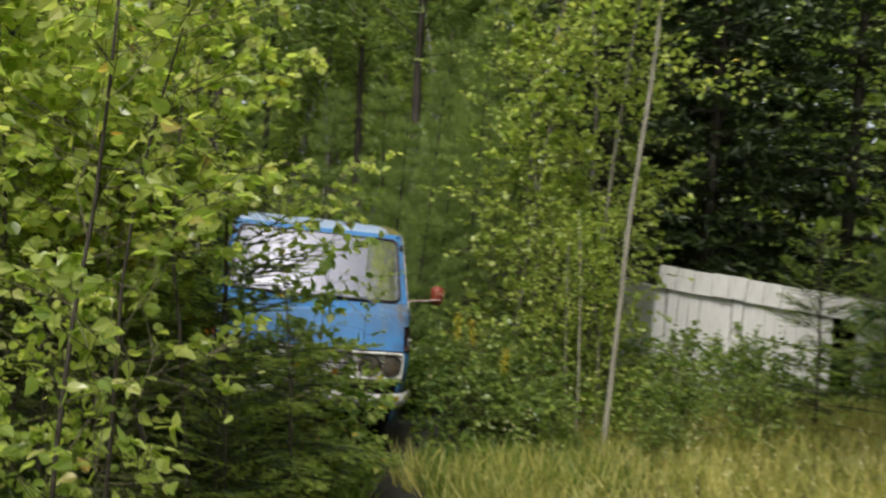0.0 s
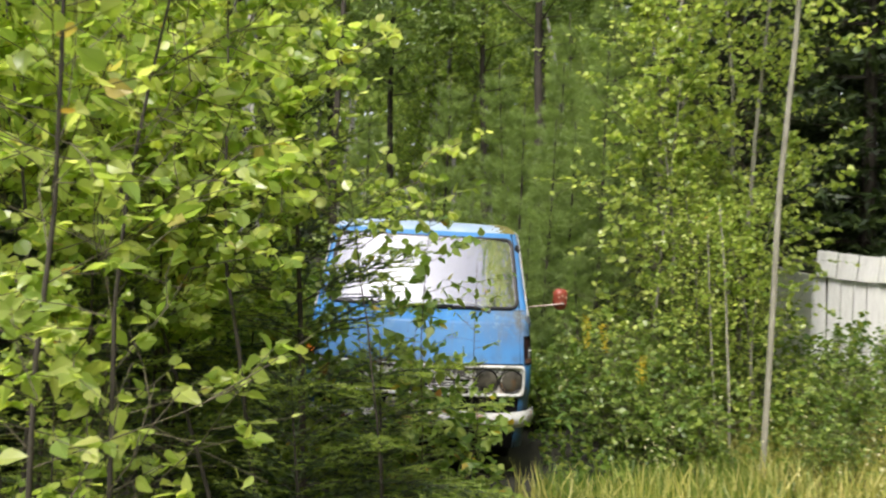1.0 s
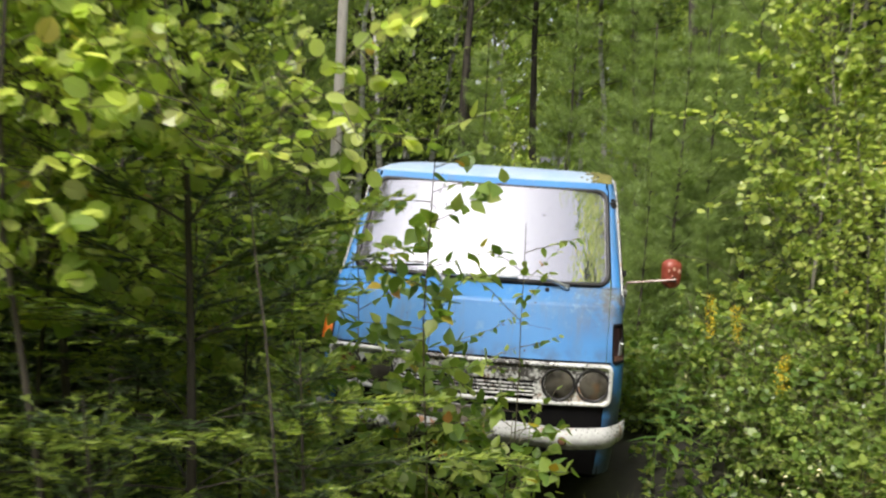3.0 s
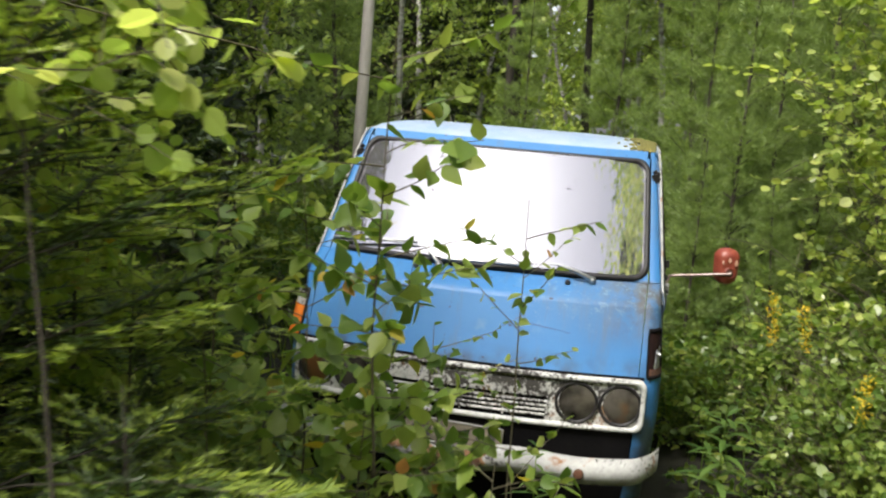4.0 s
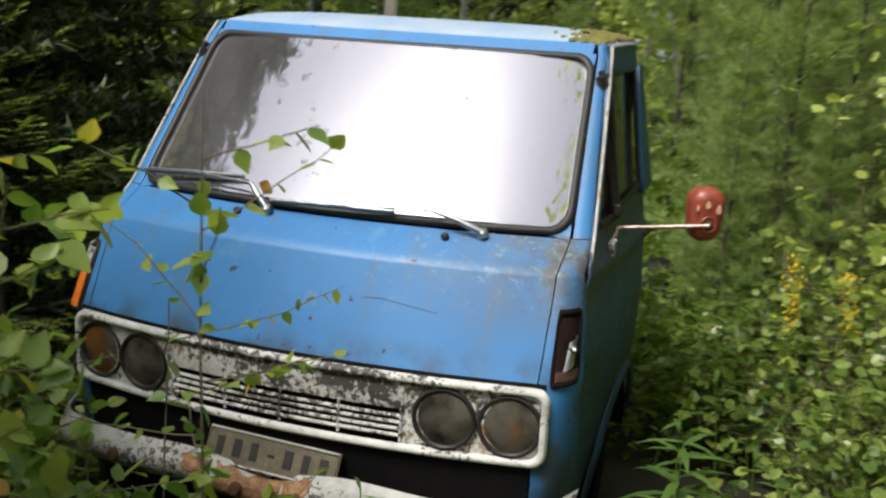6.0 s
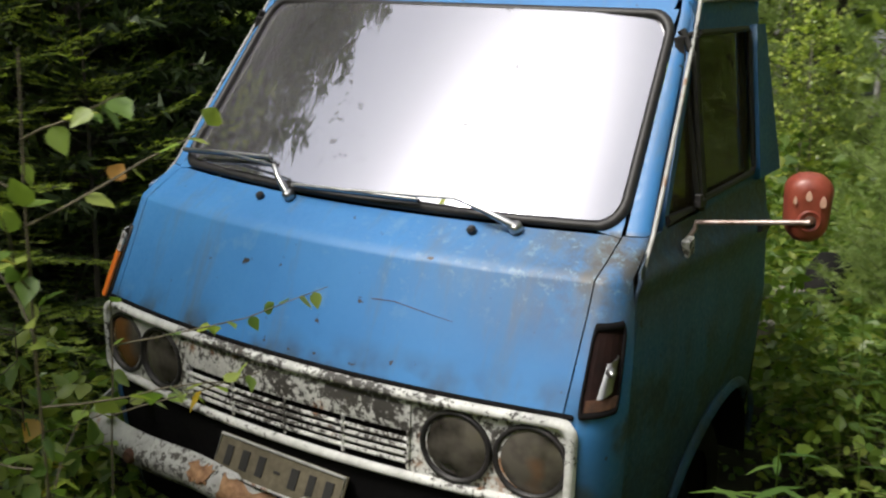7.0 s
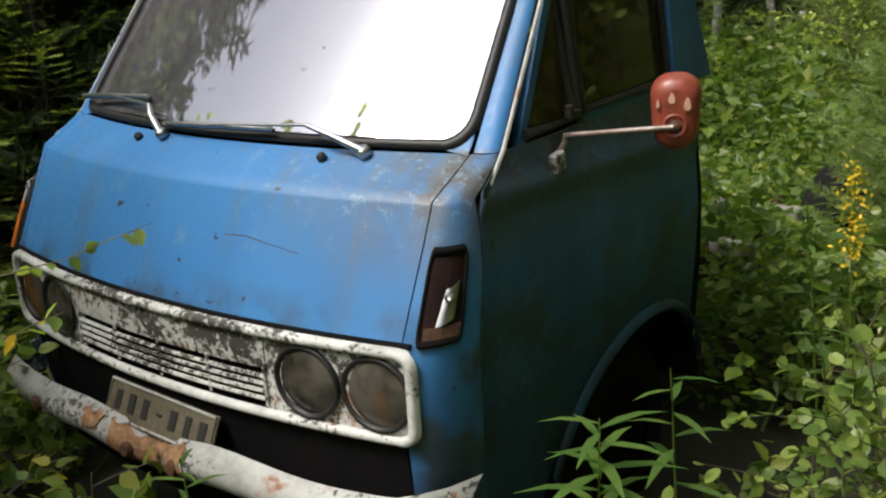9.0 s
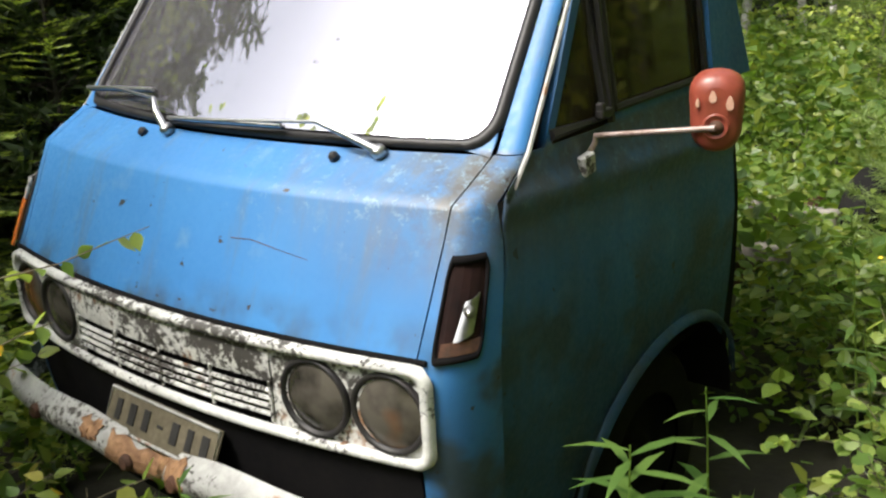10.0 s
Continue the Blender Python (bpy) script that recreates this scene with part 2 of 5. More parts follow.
M_LEAF = leafy("birch_leaf", [(0.0, (0.19, 0.28, 0.065)), (0.4, (0.30, 0.39, 0.105)), (0.8, (0.42, 0.48, 0.17)), (0.985, (0.48, 0.51, 0.21)), (1.0, (0.38, 0.25, 0.07))], 0.28, 0.58)
M_ASPEN = leafy("aspen_leaf", [(0.0, (0.13, 0.20, 0.05)), (0.5, (0.26, 0.34, 0.085)), (1.0, (0.42, 0.48, 0.15))], 0.30, 0.48)
M_LEAF_ONE = leafy("sapling_leaf", [(0.0, (0.08, 0.15, 0.03)), (0.5, (0.15, 0.23, 0.045)), (0.95, (0.25, 0.31, 0.08)), (0.985, (0.38, 0.28, 0.03)), (1.0, (0.30, 0.13, 0.05))], per="object")
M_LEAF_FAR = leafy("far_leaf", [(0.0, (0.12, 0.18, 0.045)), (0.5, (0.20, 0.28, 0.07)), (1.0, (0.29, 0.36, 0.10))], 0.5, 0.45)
M_HERB = leafy("herb_leaf", [(0.0, (0.05, 0.105, 0.018)), (0.6, (0.10, 0.165, 0.026)), (1.0, (0.17, 0.21, 0.04))])
M_NEEDLE = leafy("spruce_needle", [(0.0, (0.012, 0.026, 0.007)), (0.6, (0.027, 0.05, 0.012)), (1.0, (0.06, 0.092, 0.024))], 0.5, 0.2)
M_SPRIG = leafy("inner_spruce_needle", [(0.0, (0.018, 0.038, 0.010)), (0.6, (0.04, 0.075, 0.018)), (1.0, (0.08, 0.125, 0.03))], 0.5, 0.25)
M_NEEDLE_TIP = leafy("young_spruce_needle", [(0.0, (0.075, 0.13, 0.022)), (1.0, (0.25, 0.32, 0.06))], 0.5, 0.4)
M_PINE = leafy("pine_needle", [(0.0, (0.10, 0.16, 0.045)), (1.0, (0.22, 0.30, 0.10))], 0.5, 0.4)
M_GRASS = leafy("dry_grass", [(0.0, (0.15, 0.20, 0.045)), (0.5, (0.29, 0.30, 0.09)), (1.0, (0.46, 0.42, 0.17))], 0.6, 0.4)
M_SHRUB = leafy("shrub_leaf", [(0.0, (0.07, 0.13, 0.03)), (0.5, (0.14, 0.21, 0.05)), (1.0, (0.25, 0.32, 0.09))], 0.35, 0.45)
M_YELLOW = leafy("yellow_flowers", [(0.0, (0.45, 0.33, 0.01)), (1.0, (0.65, 0.5, 0.03))], 0.6, 0.3)
M_CREAM = leafy("cream_flowers", [(0.0, (0.4, 0.4, 0.25)), (1.0, (0.6, 0.58, 0.4))], 0.6, 0.3)


# ---- helpers for shapes ----
class Heap:
    """Collects vertices and triangles."""

    def __init__(self):
        self.v, self.f, self.n = [], [], 0

    def add(self, v, f):
        v, f = np.asarray(v, float).reshape(-1, 3), np.asarray(f, int).reshape(-1, 3)
        self.v.append(v)
        self.f.append(f + self.n)
        self.n += len(v)

    def mesh(self, name, material, smooth=False):
        me = bpy.data.meshes.new(name)
        v, f = np.concatenate(self.v), np.concatenate(self.f)
        me.vertices.add(len(v))
        me.vertices.foreach_set("co", v.ravel().astype(np.float32))
        me.loops.add(f.size)
        me.loops.foreach_set("vertex_index", f.ravel().astype(np.int32))
        me.polygons.add(len(f))
        me.polygons.foreach_set("loop_start", np.arange(0, f.size, 3, dtype=np.int32))
        me.polygons.foreach_set("use_smooth", np.full(len(f), smooth))
        me.materials.append(material)
        me.update(calc_edges=True)
        me.validate()
        return me


def part(name, heap, material, parent=None, label="", smooth=False):
    """One mesh object out of a heap, a mesh or a bmesh."""
    if isinstance(heap, Heap):
        me = heap.mesh(name, material, smooth)
    elif isinstance(heap, bmesh.types.BMesh):
        me = bpy.data.meshes.new(name)
        for face in heap.faces:
            face.smooth = smooth
        heap.to_mesh(me)
        heap.free()
        me.materials.append(material)
    else:
        me = heap
    ob = new(name, me)
    ob.parent = parent
    if label:
        ob["label"] = label
    return ob


def grid_faces(nu, nv, flip=False):
    i, j = np.meshgrid(np.arange(nu - 1), np.arange(nv - 1), indexing="ij")
    a = (i * nv + j).ravel()
    b, c, d = a + nv, a + nv + 1, a + 1
    f = np.concatenate([np.stack([a, b, c], 1), np.stack([a, c, d], 1)])
    return f[:, ::-1] if flip else f


def slab(heap, pts, thick, mirror=False):
    """A curved sheet of real thickness through a grid of points; thick goes along the surface's normal."""
    p = np.asarray(pts, float)
    if mirror:
        p = p * np.array([-1, 1, 1])
        p = p[::-1]
    nu, nv = p.shape[:2]
    du, dv = np.gradient(p, axis=0), np.gradient(p, axis=1)
    n = np.cross(du, dv)
    n /= np.linalg.norm(n, axis=2, keepdims=True) + 1e-9
    q = p - n * thick
    heap.add(p.reshape(-1, 3), grid_faces(nu, nv))
    heap.add(q.reshape(-1, 3), grid_faces(nu, nv, True))
    rim = np.concatenate([p[:, 0], p[-1, 1:], p[-2::-1, -1], p[0, -2:0:-1]])
    rim2 = np.concatenate([q[:, 0], q[-1, 1:], q[-2::-1, -1], q[0, -2:0:-1]])
    k = len(rim)
    a = np.arange(k)
    b = (a + 1) % k
    heap.add(np.concatenate([rim, rim2]), np.concatenate([np.stack([a, a + k, b], 1), np.stack([b, a + k, b + k], 1)]))


def tube(heap, pts, r0, r1=None, k=6, cap=True):
    """A round bar along points, tapering from r0 to r1."""
    p = np.asarray(pts, float)
    r = np.linspace(r0, r0 if r1 is None else r1, len(p))
    d = np.gradient(p, axis=0)
    d /= np.linalg.norm(d, axis=1, keepdims=True) + 1e-9
    ref = np.array([0.0, 0, 1]) if abs(d[:, 2]).mean() < 0.8 else np.array([1.0, 0, 0])
    a = np.cross(d, ref)
    a /= np.linalg.norm(a, axis=1, keepdims=True) + 1e-9
    b = np.cross(d, a)
    w = np.linspace(0, 2 * np.pi, k, endpoint=False)
    ring = p[:, None] + r[:, None, None] * (np.cos(w)[None, :, None] * a[:, None] + np.sin(w)[None, :, None] * b[:, None])
    i, j = np.meshgrid(np.arange(len(p) - 1), np.arange(k), indexing="ij")
    q, s = (i * k + j).ravel(), (i * k + (j + 1) % k).ravel()
    heap.add(ring.reshape(-1, 3), np.concatenate([np.stack([q, s, s + k], 1), np.stack([q, s + k, q + k], 1)]))
    if cap:
        for e, turn in ((0, 1), (len(p) - 1, -1)):
            v = np.concatenate([ring[e], p[e][None]])
            t = np.arange(k)
            heap.add(v, np.stack([(t + 1) % k, t, np.full(k, k)], 1)[:, ::turn])


def bar(heap, c, size, m=None):
    """A box with slightly broken edges, centred on c."""
    bm = bmesh.new()
    bmesh.ops.create_cube(bm, size=1.0)
    bmesh.ops.scale(bm, vec=size, verts=bm.verts)
    bmesh.ops.bevel(bm, geom=bm.edges[:], offset=min(size) * 0.15, segments=1, affect="EDGES")
    bmesh.ops.triangulate(bm, faces=bm.faces[:])
    v = np.array([x.co[:] for x in bm.verts])
    f = [[x.index for x in t.verts] for t in bm.faces]
    bm.free()
    if m is not None:
        v = v @ np.array(m.to_3x3()).T
    heap.add(v + np.array(c), f)


def dome(heap, c, axis, r, depth, k=24, rings=5):
    """A shallow dome of radius r that bulges by depth along axis."""
    rot = np.array(Vector(axis).to_track_quat("Z", "Y").to_matrix())
    pts, f = [[0, 0, depth]], []
    for i in range(1, rings + 1):
        s = i / rings
        for j in range(k):
            w = 2 * np.pi * j / k
            pts.append([r * s * np.cos(w), r * s * np.sin(w), depth * (1 - s * s)])
    for j in range(k):
        f.append([0, 1 + j, 1 + (j + 1) % k])
    for i in range(rings - 1):
        for j in range(k):
            a, b = 1 + i * k + j, 1 + i * k + (j + 1) % k
            f += [[a, a + k, b + k], [a, b + k, b]]
    heap.add(np.array(pts) @ rot.T + np.array(c), f)


def ring(heap, c, axis, r, thick, k=28):
    rot = np.array(Vector(axis).to_track_quat("Z", "Y").to_matrix())
    w = np.linspace(0, 2 * np.pi, k + 1)
    pts = np.stack([r * np.cos(w), r * np.sin(w), 0 * w], 1) @ rot.T + np.array(c)
    tube(heap, pts, thick, k=8, cap=False)


def turned(heap, profile, c, axis, k=28):
    """A turned shape: profile of (radius, height along the axis)."""
    rot = np.array(Vector(axis).to_track_quat("Z", "Y").to_matrix())
    w = np.linspace(0, 2 * np.pi, k, endpoint=False)
    pr = np.array(profile)
    v = np.stack([pr[:, 0, None] * np.cos(w), pr[:, 0, None] * np.sin(w), np.repeat(pr[:, 1, None], k, 1)], 2)
    i, j = np.meshgrid(np.arange(len(pr) - 1), np.arange(k), indexing="ij")
    a, b = (i * k + j).ravel(), (i * k + (j + 1) % k).ravel()
    heap.add(v.reshape(-1, 3) @ rot.T + np.array(c), np.concatenate([np.stack([a, b, b + k], 1), np.stack([a, b + k, a + k], 1)]))


def empty(name, m=None, **tags):
    ob = new(name)
    if m is not None:
        ob.matrix_world = m
    return tagged(ob, **tags)


# ---- ground ----
def ground_z(x, y):
    x, y = np.asarray(x, float), np.asarray(y, float)
    return (-0.10 + 0.055 * np.clip(-y - 0.8, 0, 7) + 0.10 * np.clip(x - 1.2, 0, 2.5) * np.clip((y + 6) / 4, 0, 1)
            + 0.03 * np.sin(1.7 * x + 0.6 * y) + 0.025 * np.sin(2.3 * y - 1.1 * x))


def build_ground():
    h = Heap()
    a = np.concatenate([-np.geomspace(400, 14, 14), np.linspace(-12, 12, 121), np.geomspace(14, 400, 14)])
    x, y = np.meshgrid(a, a, indexing="ij")
    h.add(np.stack([x, y, ground_z(x, y)], 2).reshape(-1, 3), grid_faces(len(a), len(a)))
    tagged(part("ground", h, M_SOIL, smooth=True), "dark forest soil under grass and herbs", "ground", kind="structure")


build_ground()

# ---- the abandoned pickup ----
_k = [0.20, 0.42, 0.60, 0.80, 1.09, 1.165, 1.66, 1.70]
_yf = [0.05, 0.015, 0.0, 0.0, 0.14, 0.285, 0.675, 0.71]
_xs = [0.775, 0.80, 0.81, 0.812, 0.783, 0.770, 0.699, 0.689]
_rc = [0.15, 0.15, 0.15, 0.15, 0.09, 0.03, 0.022, 0.022]
_cw = [0.085, 0.085, 0.085, 0.085, 0.065, 0.048, 0.024, 0.024]
_bo = [0.05, 0.07, 0.08, 0.08, 0.095, 0.115, 0.085, 0.075]


def at_z(table, z):
    return np.interp(z, _k, table)


def front_pt(x, z, out=0.0):
    xf = at_z(_xs, z) - at_z(_cw, z)
    return np.array([x, at_z(_yf, z) - at_z(_bo, z) * (1 - (x / xf) ** 2) - out, z])


def side_pt(y, z, out=0.0):
    yf, rc, cw, xs = (at_z(q, z) for q in (_yf, _rc, _cw, _xs))
    back = max(0.0, min(1.0, (yf + rc - y) / rc))
    x = xs - cw + cw * math.sqrt(max(0.0, 1 - back * back))
    return np.array([x + out + 0.012 * math.sin(min(1, max(0, (y - 0.2) / 1.1)) * math.pi), y, z])


def corner_pt(s, z, out=0.0, seam=0.20):
    """From the bonnet's seam (s=0) round the corner to the door's seam (s=1)."""
    yf, rc, cw, xs = (at_z(q, z) for q in (_yf, _rc, _cw, _xs))
    x0, xf = min(0.718, xs - cw - 0.002), xs - cw
    if s < 0.15:
        p = front_pt(x0 + (xf - x0) * s / 0.15, z)
        return p + np.array([0, -out, 0])
    seam = max(seam, yf + min(0.055, 0.9 * rc))
    top = math.acos(max(-1.0, min(1.0, 1 - min(seam - yf, rc) / rc)))
    a = top * (s - 0.15) / 0.85
    return np.array([xf + cw * math.sin(a) + out * math.sin(a), yf + rc * (1 - math.cos(a)) - out * math.cos(a), z])


def rear_y(z):
    return float(np.interp(z, [0.2, 1.0, 1.66], [1.50, 1.42, 1.30]))


def patch(fn, us, vs, **kw):
    return np.array([[fn(u, v, **kw) for v in (vs(u) if callable(vs) else vs)] for u in us])


TRUCK = Matrix((((0.99920, 0.00199, 0.03987, 0), (0.00000, 0.99875, -0.04994, 0), (-0.03992, 0.04990, 0.99796, 0), (0, 0, 0, 1))))
truck = empty("pickup_truck", TRUCK, label="abandoned faded blue forward-control pickup truck, dented and overgrown, in a forest", category="truck")


def arch_z(y):
    d = 1 - ((y - 0.93) / 0.46) ** 2
    return 0.20 + (0.355 * math.sqrt(d) if d > 0 else 0.0)


def build_body():
    zs = np.concatenate([np.linspace(0.815, 1.08, 9), np.linspace(1.09, 1.163, 5)])
    h = Heap()
    slab(h, patch(lambda u, z: front_pt(u * (min(0.718, at_z(_xs, z) - at_z(_cw, z) - 0.002) - 0.0035), z), np.linspace(-1, 1, 33), zs), 0.006)
    part("bonnet_panel", h, M_BLUE, truck, "faded blue front panel with scratches and grey stains", True)
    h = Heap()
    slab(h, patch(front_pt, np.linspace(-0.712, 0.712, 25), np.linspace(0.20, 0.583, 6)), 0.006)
    # apron coloured near-black: the shade below the grille is in the material
    part("front_apron", h, M_DARK, truck, "front apron, near-black for the shade below the grille", True)
    zc = np.concatenate([np.linspace(0.20, 1.08, 14), np.linspace(1.09, 1.163, 4)])
    for m in (False, True):
        h = Heap()
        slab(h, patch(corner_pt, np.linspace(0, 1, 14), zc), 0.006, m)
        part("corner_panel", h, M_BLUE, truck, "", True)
        h = Heap()
        zp = np.linspace(1.165, 1.698, 14)
        slab(h, patch(lambda s, z: corner_pt(0.15 + 0.85 * s, z, 0, 9.0), np.linspace(0, 1, 8), zp), 0.02, m)
        part("windscreen_pillar", h, M_BLUE, truck, "", True)
        h = Heap()
        line = [side_pt(at_z(_yf, z) + at_z(_rc, z), z, 0.003) for z in np.linspace(1.085, 1.69, 16)]
        line += [side_pt(y, 1.69 + 0.006 * math.sin((y - 0.73) * 5), 0.006) for y in np.linspace(0.78, 1.28, 8)]
        line = np.array(line) * (np.array([-1, 1, 1]) if m else 1)
        tube(h, line, 0.0055, k=6)
        part("drip_rail", h, M_BUMPER, truck, "pale worn drip rail")
        build_door(m)
    # dark inner shell behind the seams
    h = Heap()
    slab(h, patch(front_pt, np.linspace(-0.70, 0.70, 17), np.linspace(0.22, 1.07, 14), out=-0.02), 0.004)
    for m in (False, True):
        slab(h, patch(corner_pt, np.linspace(0, 1, 8), np.linspace(0.22, 1.07, 12), out=-0.02), 0.004, m)
        slab(h, patch(side_pt, np.linspace(0.24, 1.38, 10), lambda y: np.linspace(arch_z(y) + 0.03, 1.04, 8), out=-0.028), 0.004, m)
    part("inner_shell", h, M_DARK, truck)
    # header over the windscreen and the roof
    h = Heap()
    slab(h, patch(front_pt, np.linspace(-0.655, 0.655, 25), np.linspace(1.66, 1.70, 3)), 0.01)
    part("roof_header", h, M_BLUE, truck, "", True)
    h = Heap()

    def roof_pt(x, s):
        e = (1 - abs(x / 0.699) ** 5) ** 0.5 if abs(x) < 0.699 else 0.0
        y0 = at_z(_yf, 1.70) - at_z(_bo, 1.70) * (1 - (x / 0.66) ** 2) if abs(x) < 0.66 else at_z(_yf, 1.70) + 0.055 * ((abs(x) - 0.66) / 0.04) ** 2
        y = y0 + (1.31 - y0) * s
        return np.array([x, y, 1.696 + 0.036 * e * min(1.0, (s / 0.22)) ** 0.5 + 0.012 * math.sin(s * math.pi) * e])

    slab(h, patch(roof_pt, np.linspace(-0.699, 0.699, 41), np.concatenate([np.linspace(0, 0.22, 7) ** 1.3 / 0.22 ** 0.3, np.linspace(0.3, 1, 8)])), 0.008)
    part("roof", h, M_ROOF, truck, "chalky faded blue roof with moss along its edge", True)
    h = Heap()
    rng = np.random.default_rng(5)
    for i in range(420):
        s, x = rng.uniform(0.02, 1.0), 0.699 - abs(rng.normal(0, 0.05)) - 0.02
        p = roof_pt(min(x, 0.688), s)
        dome(h, p - np.array([0, 0, 0.004]), (rng.normal(0, 0.2), rng.normal(0, 0.2), 1), rng.uniform(0.008, 0.022), rng.uniform(0.006, 0.014), 6, 2)
    part("moss_cushion", h, M_MOSS, truck, "yellow-green moss on the roof edge", True)
    # back of the cab and floor
    h = Heap()
    slab(h, patch(lambda x, z: np.array([x, rear_y(z) - 0.012 - 0.03 * abs(x / 0.75) ** 6, z]), np.linspace(0.70, -0.70, 21), np.linspace(0.25, 1.12, 6)), 0.01)
    slab(h, patch(lambda x, z: np.array([x, rear_y(z) - 0.012, z]), np.linspace(0.70, -0.70, 9), np.linspace(1.56, 1.70, 3)), 0.01)
    for s in (1, -1):
        slab(h, patch(lambda x, z: np.array([x, rear_y(z) - 0.012, z]), np.linspace(0.70 * s, 0.55 * s, 5)[::s], np.linspace(1.12, 1.56, 5)), 0.01)
    part("cab_back_wall", h, M_BLUE, truck)
    h = Heap()
    bar(h, (0, 0.72, 0.44), (1.45, 1.15, 0.03))
    part("cab_floor", h, M_DARK, truck)


def build_door(m):
    sgn = np.array([-1, 1, 1]) if m else np.ones(3)
    h = Heap()
    ys = np.concatenate([np.linspace(0.15, 0.45, 10), np.linspace(0.48, 1.30, 24)])

    def rows(y):
        return np.concatenate([np.linspace(arch_z(y), 0.96, 12), np.linspace(0.98, 1.085, 8), np.linspace(1.10, 1.165 + (0.03 if y > 0.62 else 0.0) * min(1, (y - 0.62) / 0.08 if y > 0.62 else 0), 4)])

    def door_pt(y, z):
        crease = 1.085 - 0.06 * (y - 0.2)
        out = 0.016 * max(0, 1 - abs(z - crease) / 0.05) - 0.030 * max(0, (crease - z - 0.02)) * (1 if z < crease else 0)
        yf, rc = at_z(_yf, z), at_z(_rc, z)
        edge = min(max(0.20, yf + min(0.055, 0.9 * rc)), yf + rc) + 0.005
        return side_pt(max(y, edge), z, out)

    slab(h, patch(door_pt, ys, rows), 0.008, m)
    door = part("door", h, M_DOOR, truck, "dull blue door, grimy and darkened for shade, with a pressed crease", True)
    # frame round the windows
    h = Heap()

    def strip(a0, a1, b0, b1, n=8):
        """A window bar between two lines on the side, each from (y, z) to (y, z)."""
        t = np.linspace(0, 1, n)
        g = [[side_pt(*(np.array(p) + (np.array(q) - np.array(p)) * w)) for w in np.linspace(0, 1, 3)] for p, q in
             ((np.array(a0) + (np.array(a1) - np.array(a0)) * k, np.array(b0) + (np.array(b1) - np.array(b0)) * k) for k in t)]
        slab(h, np.array(g), 0.02, m)

    strip((0.40, 1.16), (0.735, 1.685), (0.375, 1.16), (0.700, 1.685))
    strip((1.16, 1.17), (1.19, 1.62), (1.41, 1.17), (1.30, 1.62))
    strip((0.66, 1.615), (1.30, 1.615), (0.70, 1.688), (1.30, 1.688))
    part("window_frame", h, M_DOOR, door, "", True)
    h = Heap()
    tube(h, np.array([side_pt(0.635, z, 0.004) for z in np.linspace(1.17, 1.62, 8)]) * sgn, 0.011, k=6)
    loop = [(0.66, 1.205), (0.66, 1.60), (0.70, 1.612), (1.14, 1.612), (1.165, 1.60), (1.150, 1.21), (1.13, 1.196), (0.66, 1.196)]
    tube(h, np.array([side_pt(y, z, 0.003) for y, z in loop + loop[:1]]) * sgn, 0.009, k=6)
    loop = [(0.40, 1.185), (0.615, 1.185), (0.62, 1.60), (0.68, 1.61)]
    tube(h, np.array([side_pt(y, z, 0.002) for y, z in loop]) * sgn, 0.013, k=6)
    part("window_rubber", h, M_RUBBER, door)
    h = Heap()
    slab(h, patch(side_pt, np.linspace(0.645, 1.17, 5), np.linspace(1.18, 1.62, 5), out=-0.012), 0.004, m)
    part("side_window", h, M_SIDEGLASS, door, "door window glass tinted with its brown reflection")
    h = Heap()
    slab(h, np.array([[side_pt(y0 + (0.635 - y0) * k, z, -0.012) for k in np.linspace(0, 1, 4)] for z, y0 in zip(np.linspace(1.18, 1.61, 6), np.linspace(0.41, 0.66, 6))]), 0.004, not m)
    part("quarter_window", h, M_SIDEGLASS, door, "brown-tinted triangular quarter window")
    h = Heap()
    c = side_pt(0.585, 1.20, 0.02) * sgn
    bar(h, c, (0.02, 0.05, 0.02))
    bar(h, c + np.array([0.0, -0.015, 0.015]), (0.018, 0.018, 0.02))
    part("window_latch", h, M_RUBBER, door, "dark quarter window latch")
    h = Heap()
    e = np.array([[side_pt(y, arch_z(y) + dz, 0.012 - 0.02 * abs(dz - 0.012) / 0.02) for dz in (0.0, 0.014, 0.034)] for y in np.linspace(0.475, 1.385, 30)])
    slab(h, e, 0.006, m)
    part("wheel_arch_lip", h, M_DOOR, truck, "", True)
    # pressed hinge bracket below the quarter window
    h = Heap()
    c = side_pt(0.50, 1.105, 0.012) * sgn
    bar(h, c, (0.022, 0.045, 0.045), pose(0, 0, 0, 8, 0, 0))
    part("hinge_cover", h, M_BUMPER, door, "dull grey mirror bracket")
    h = Heap()
    bar(h, side_pt(1.18, 1.03, 0.02) * sgn, (0.02, 0.11, 0.022))
    part("door_handle", h, M_RUBBER, door)


def rounded(a0, a1, z0, z1, r, n=7):
    """A rounded rectangle as a ring of (a, z)."""
    out = []
    for ca, cz, w0 in ((a1 - r, z0 + r, -90), (a1 - r, z1 - r, 0), (a0 + r, z1 - r, 90), (a0 + r, z0 + r, 180)):
        for i in range(n):
            w = radians(w0 + 90 * i / (n - 1))
            out.append((ca + r * math.cos(w), cz + r * math.sin(w)))
    full = []
    for i0, ((a, z), (b, y)) in enumerate(zip(out, out[1:] + out[:1])):
        k = 1 if i0 % n < n - 1 else (8 if (i0 // n) % 2 == 0 else 24)
        full += [(a + (b - a) * i / k, z + (y - z) * i / k) for i in range(k)]
    return full


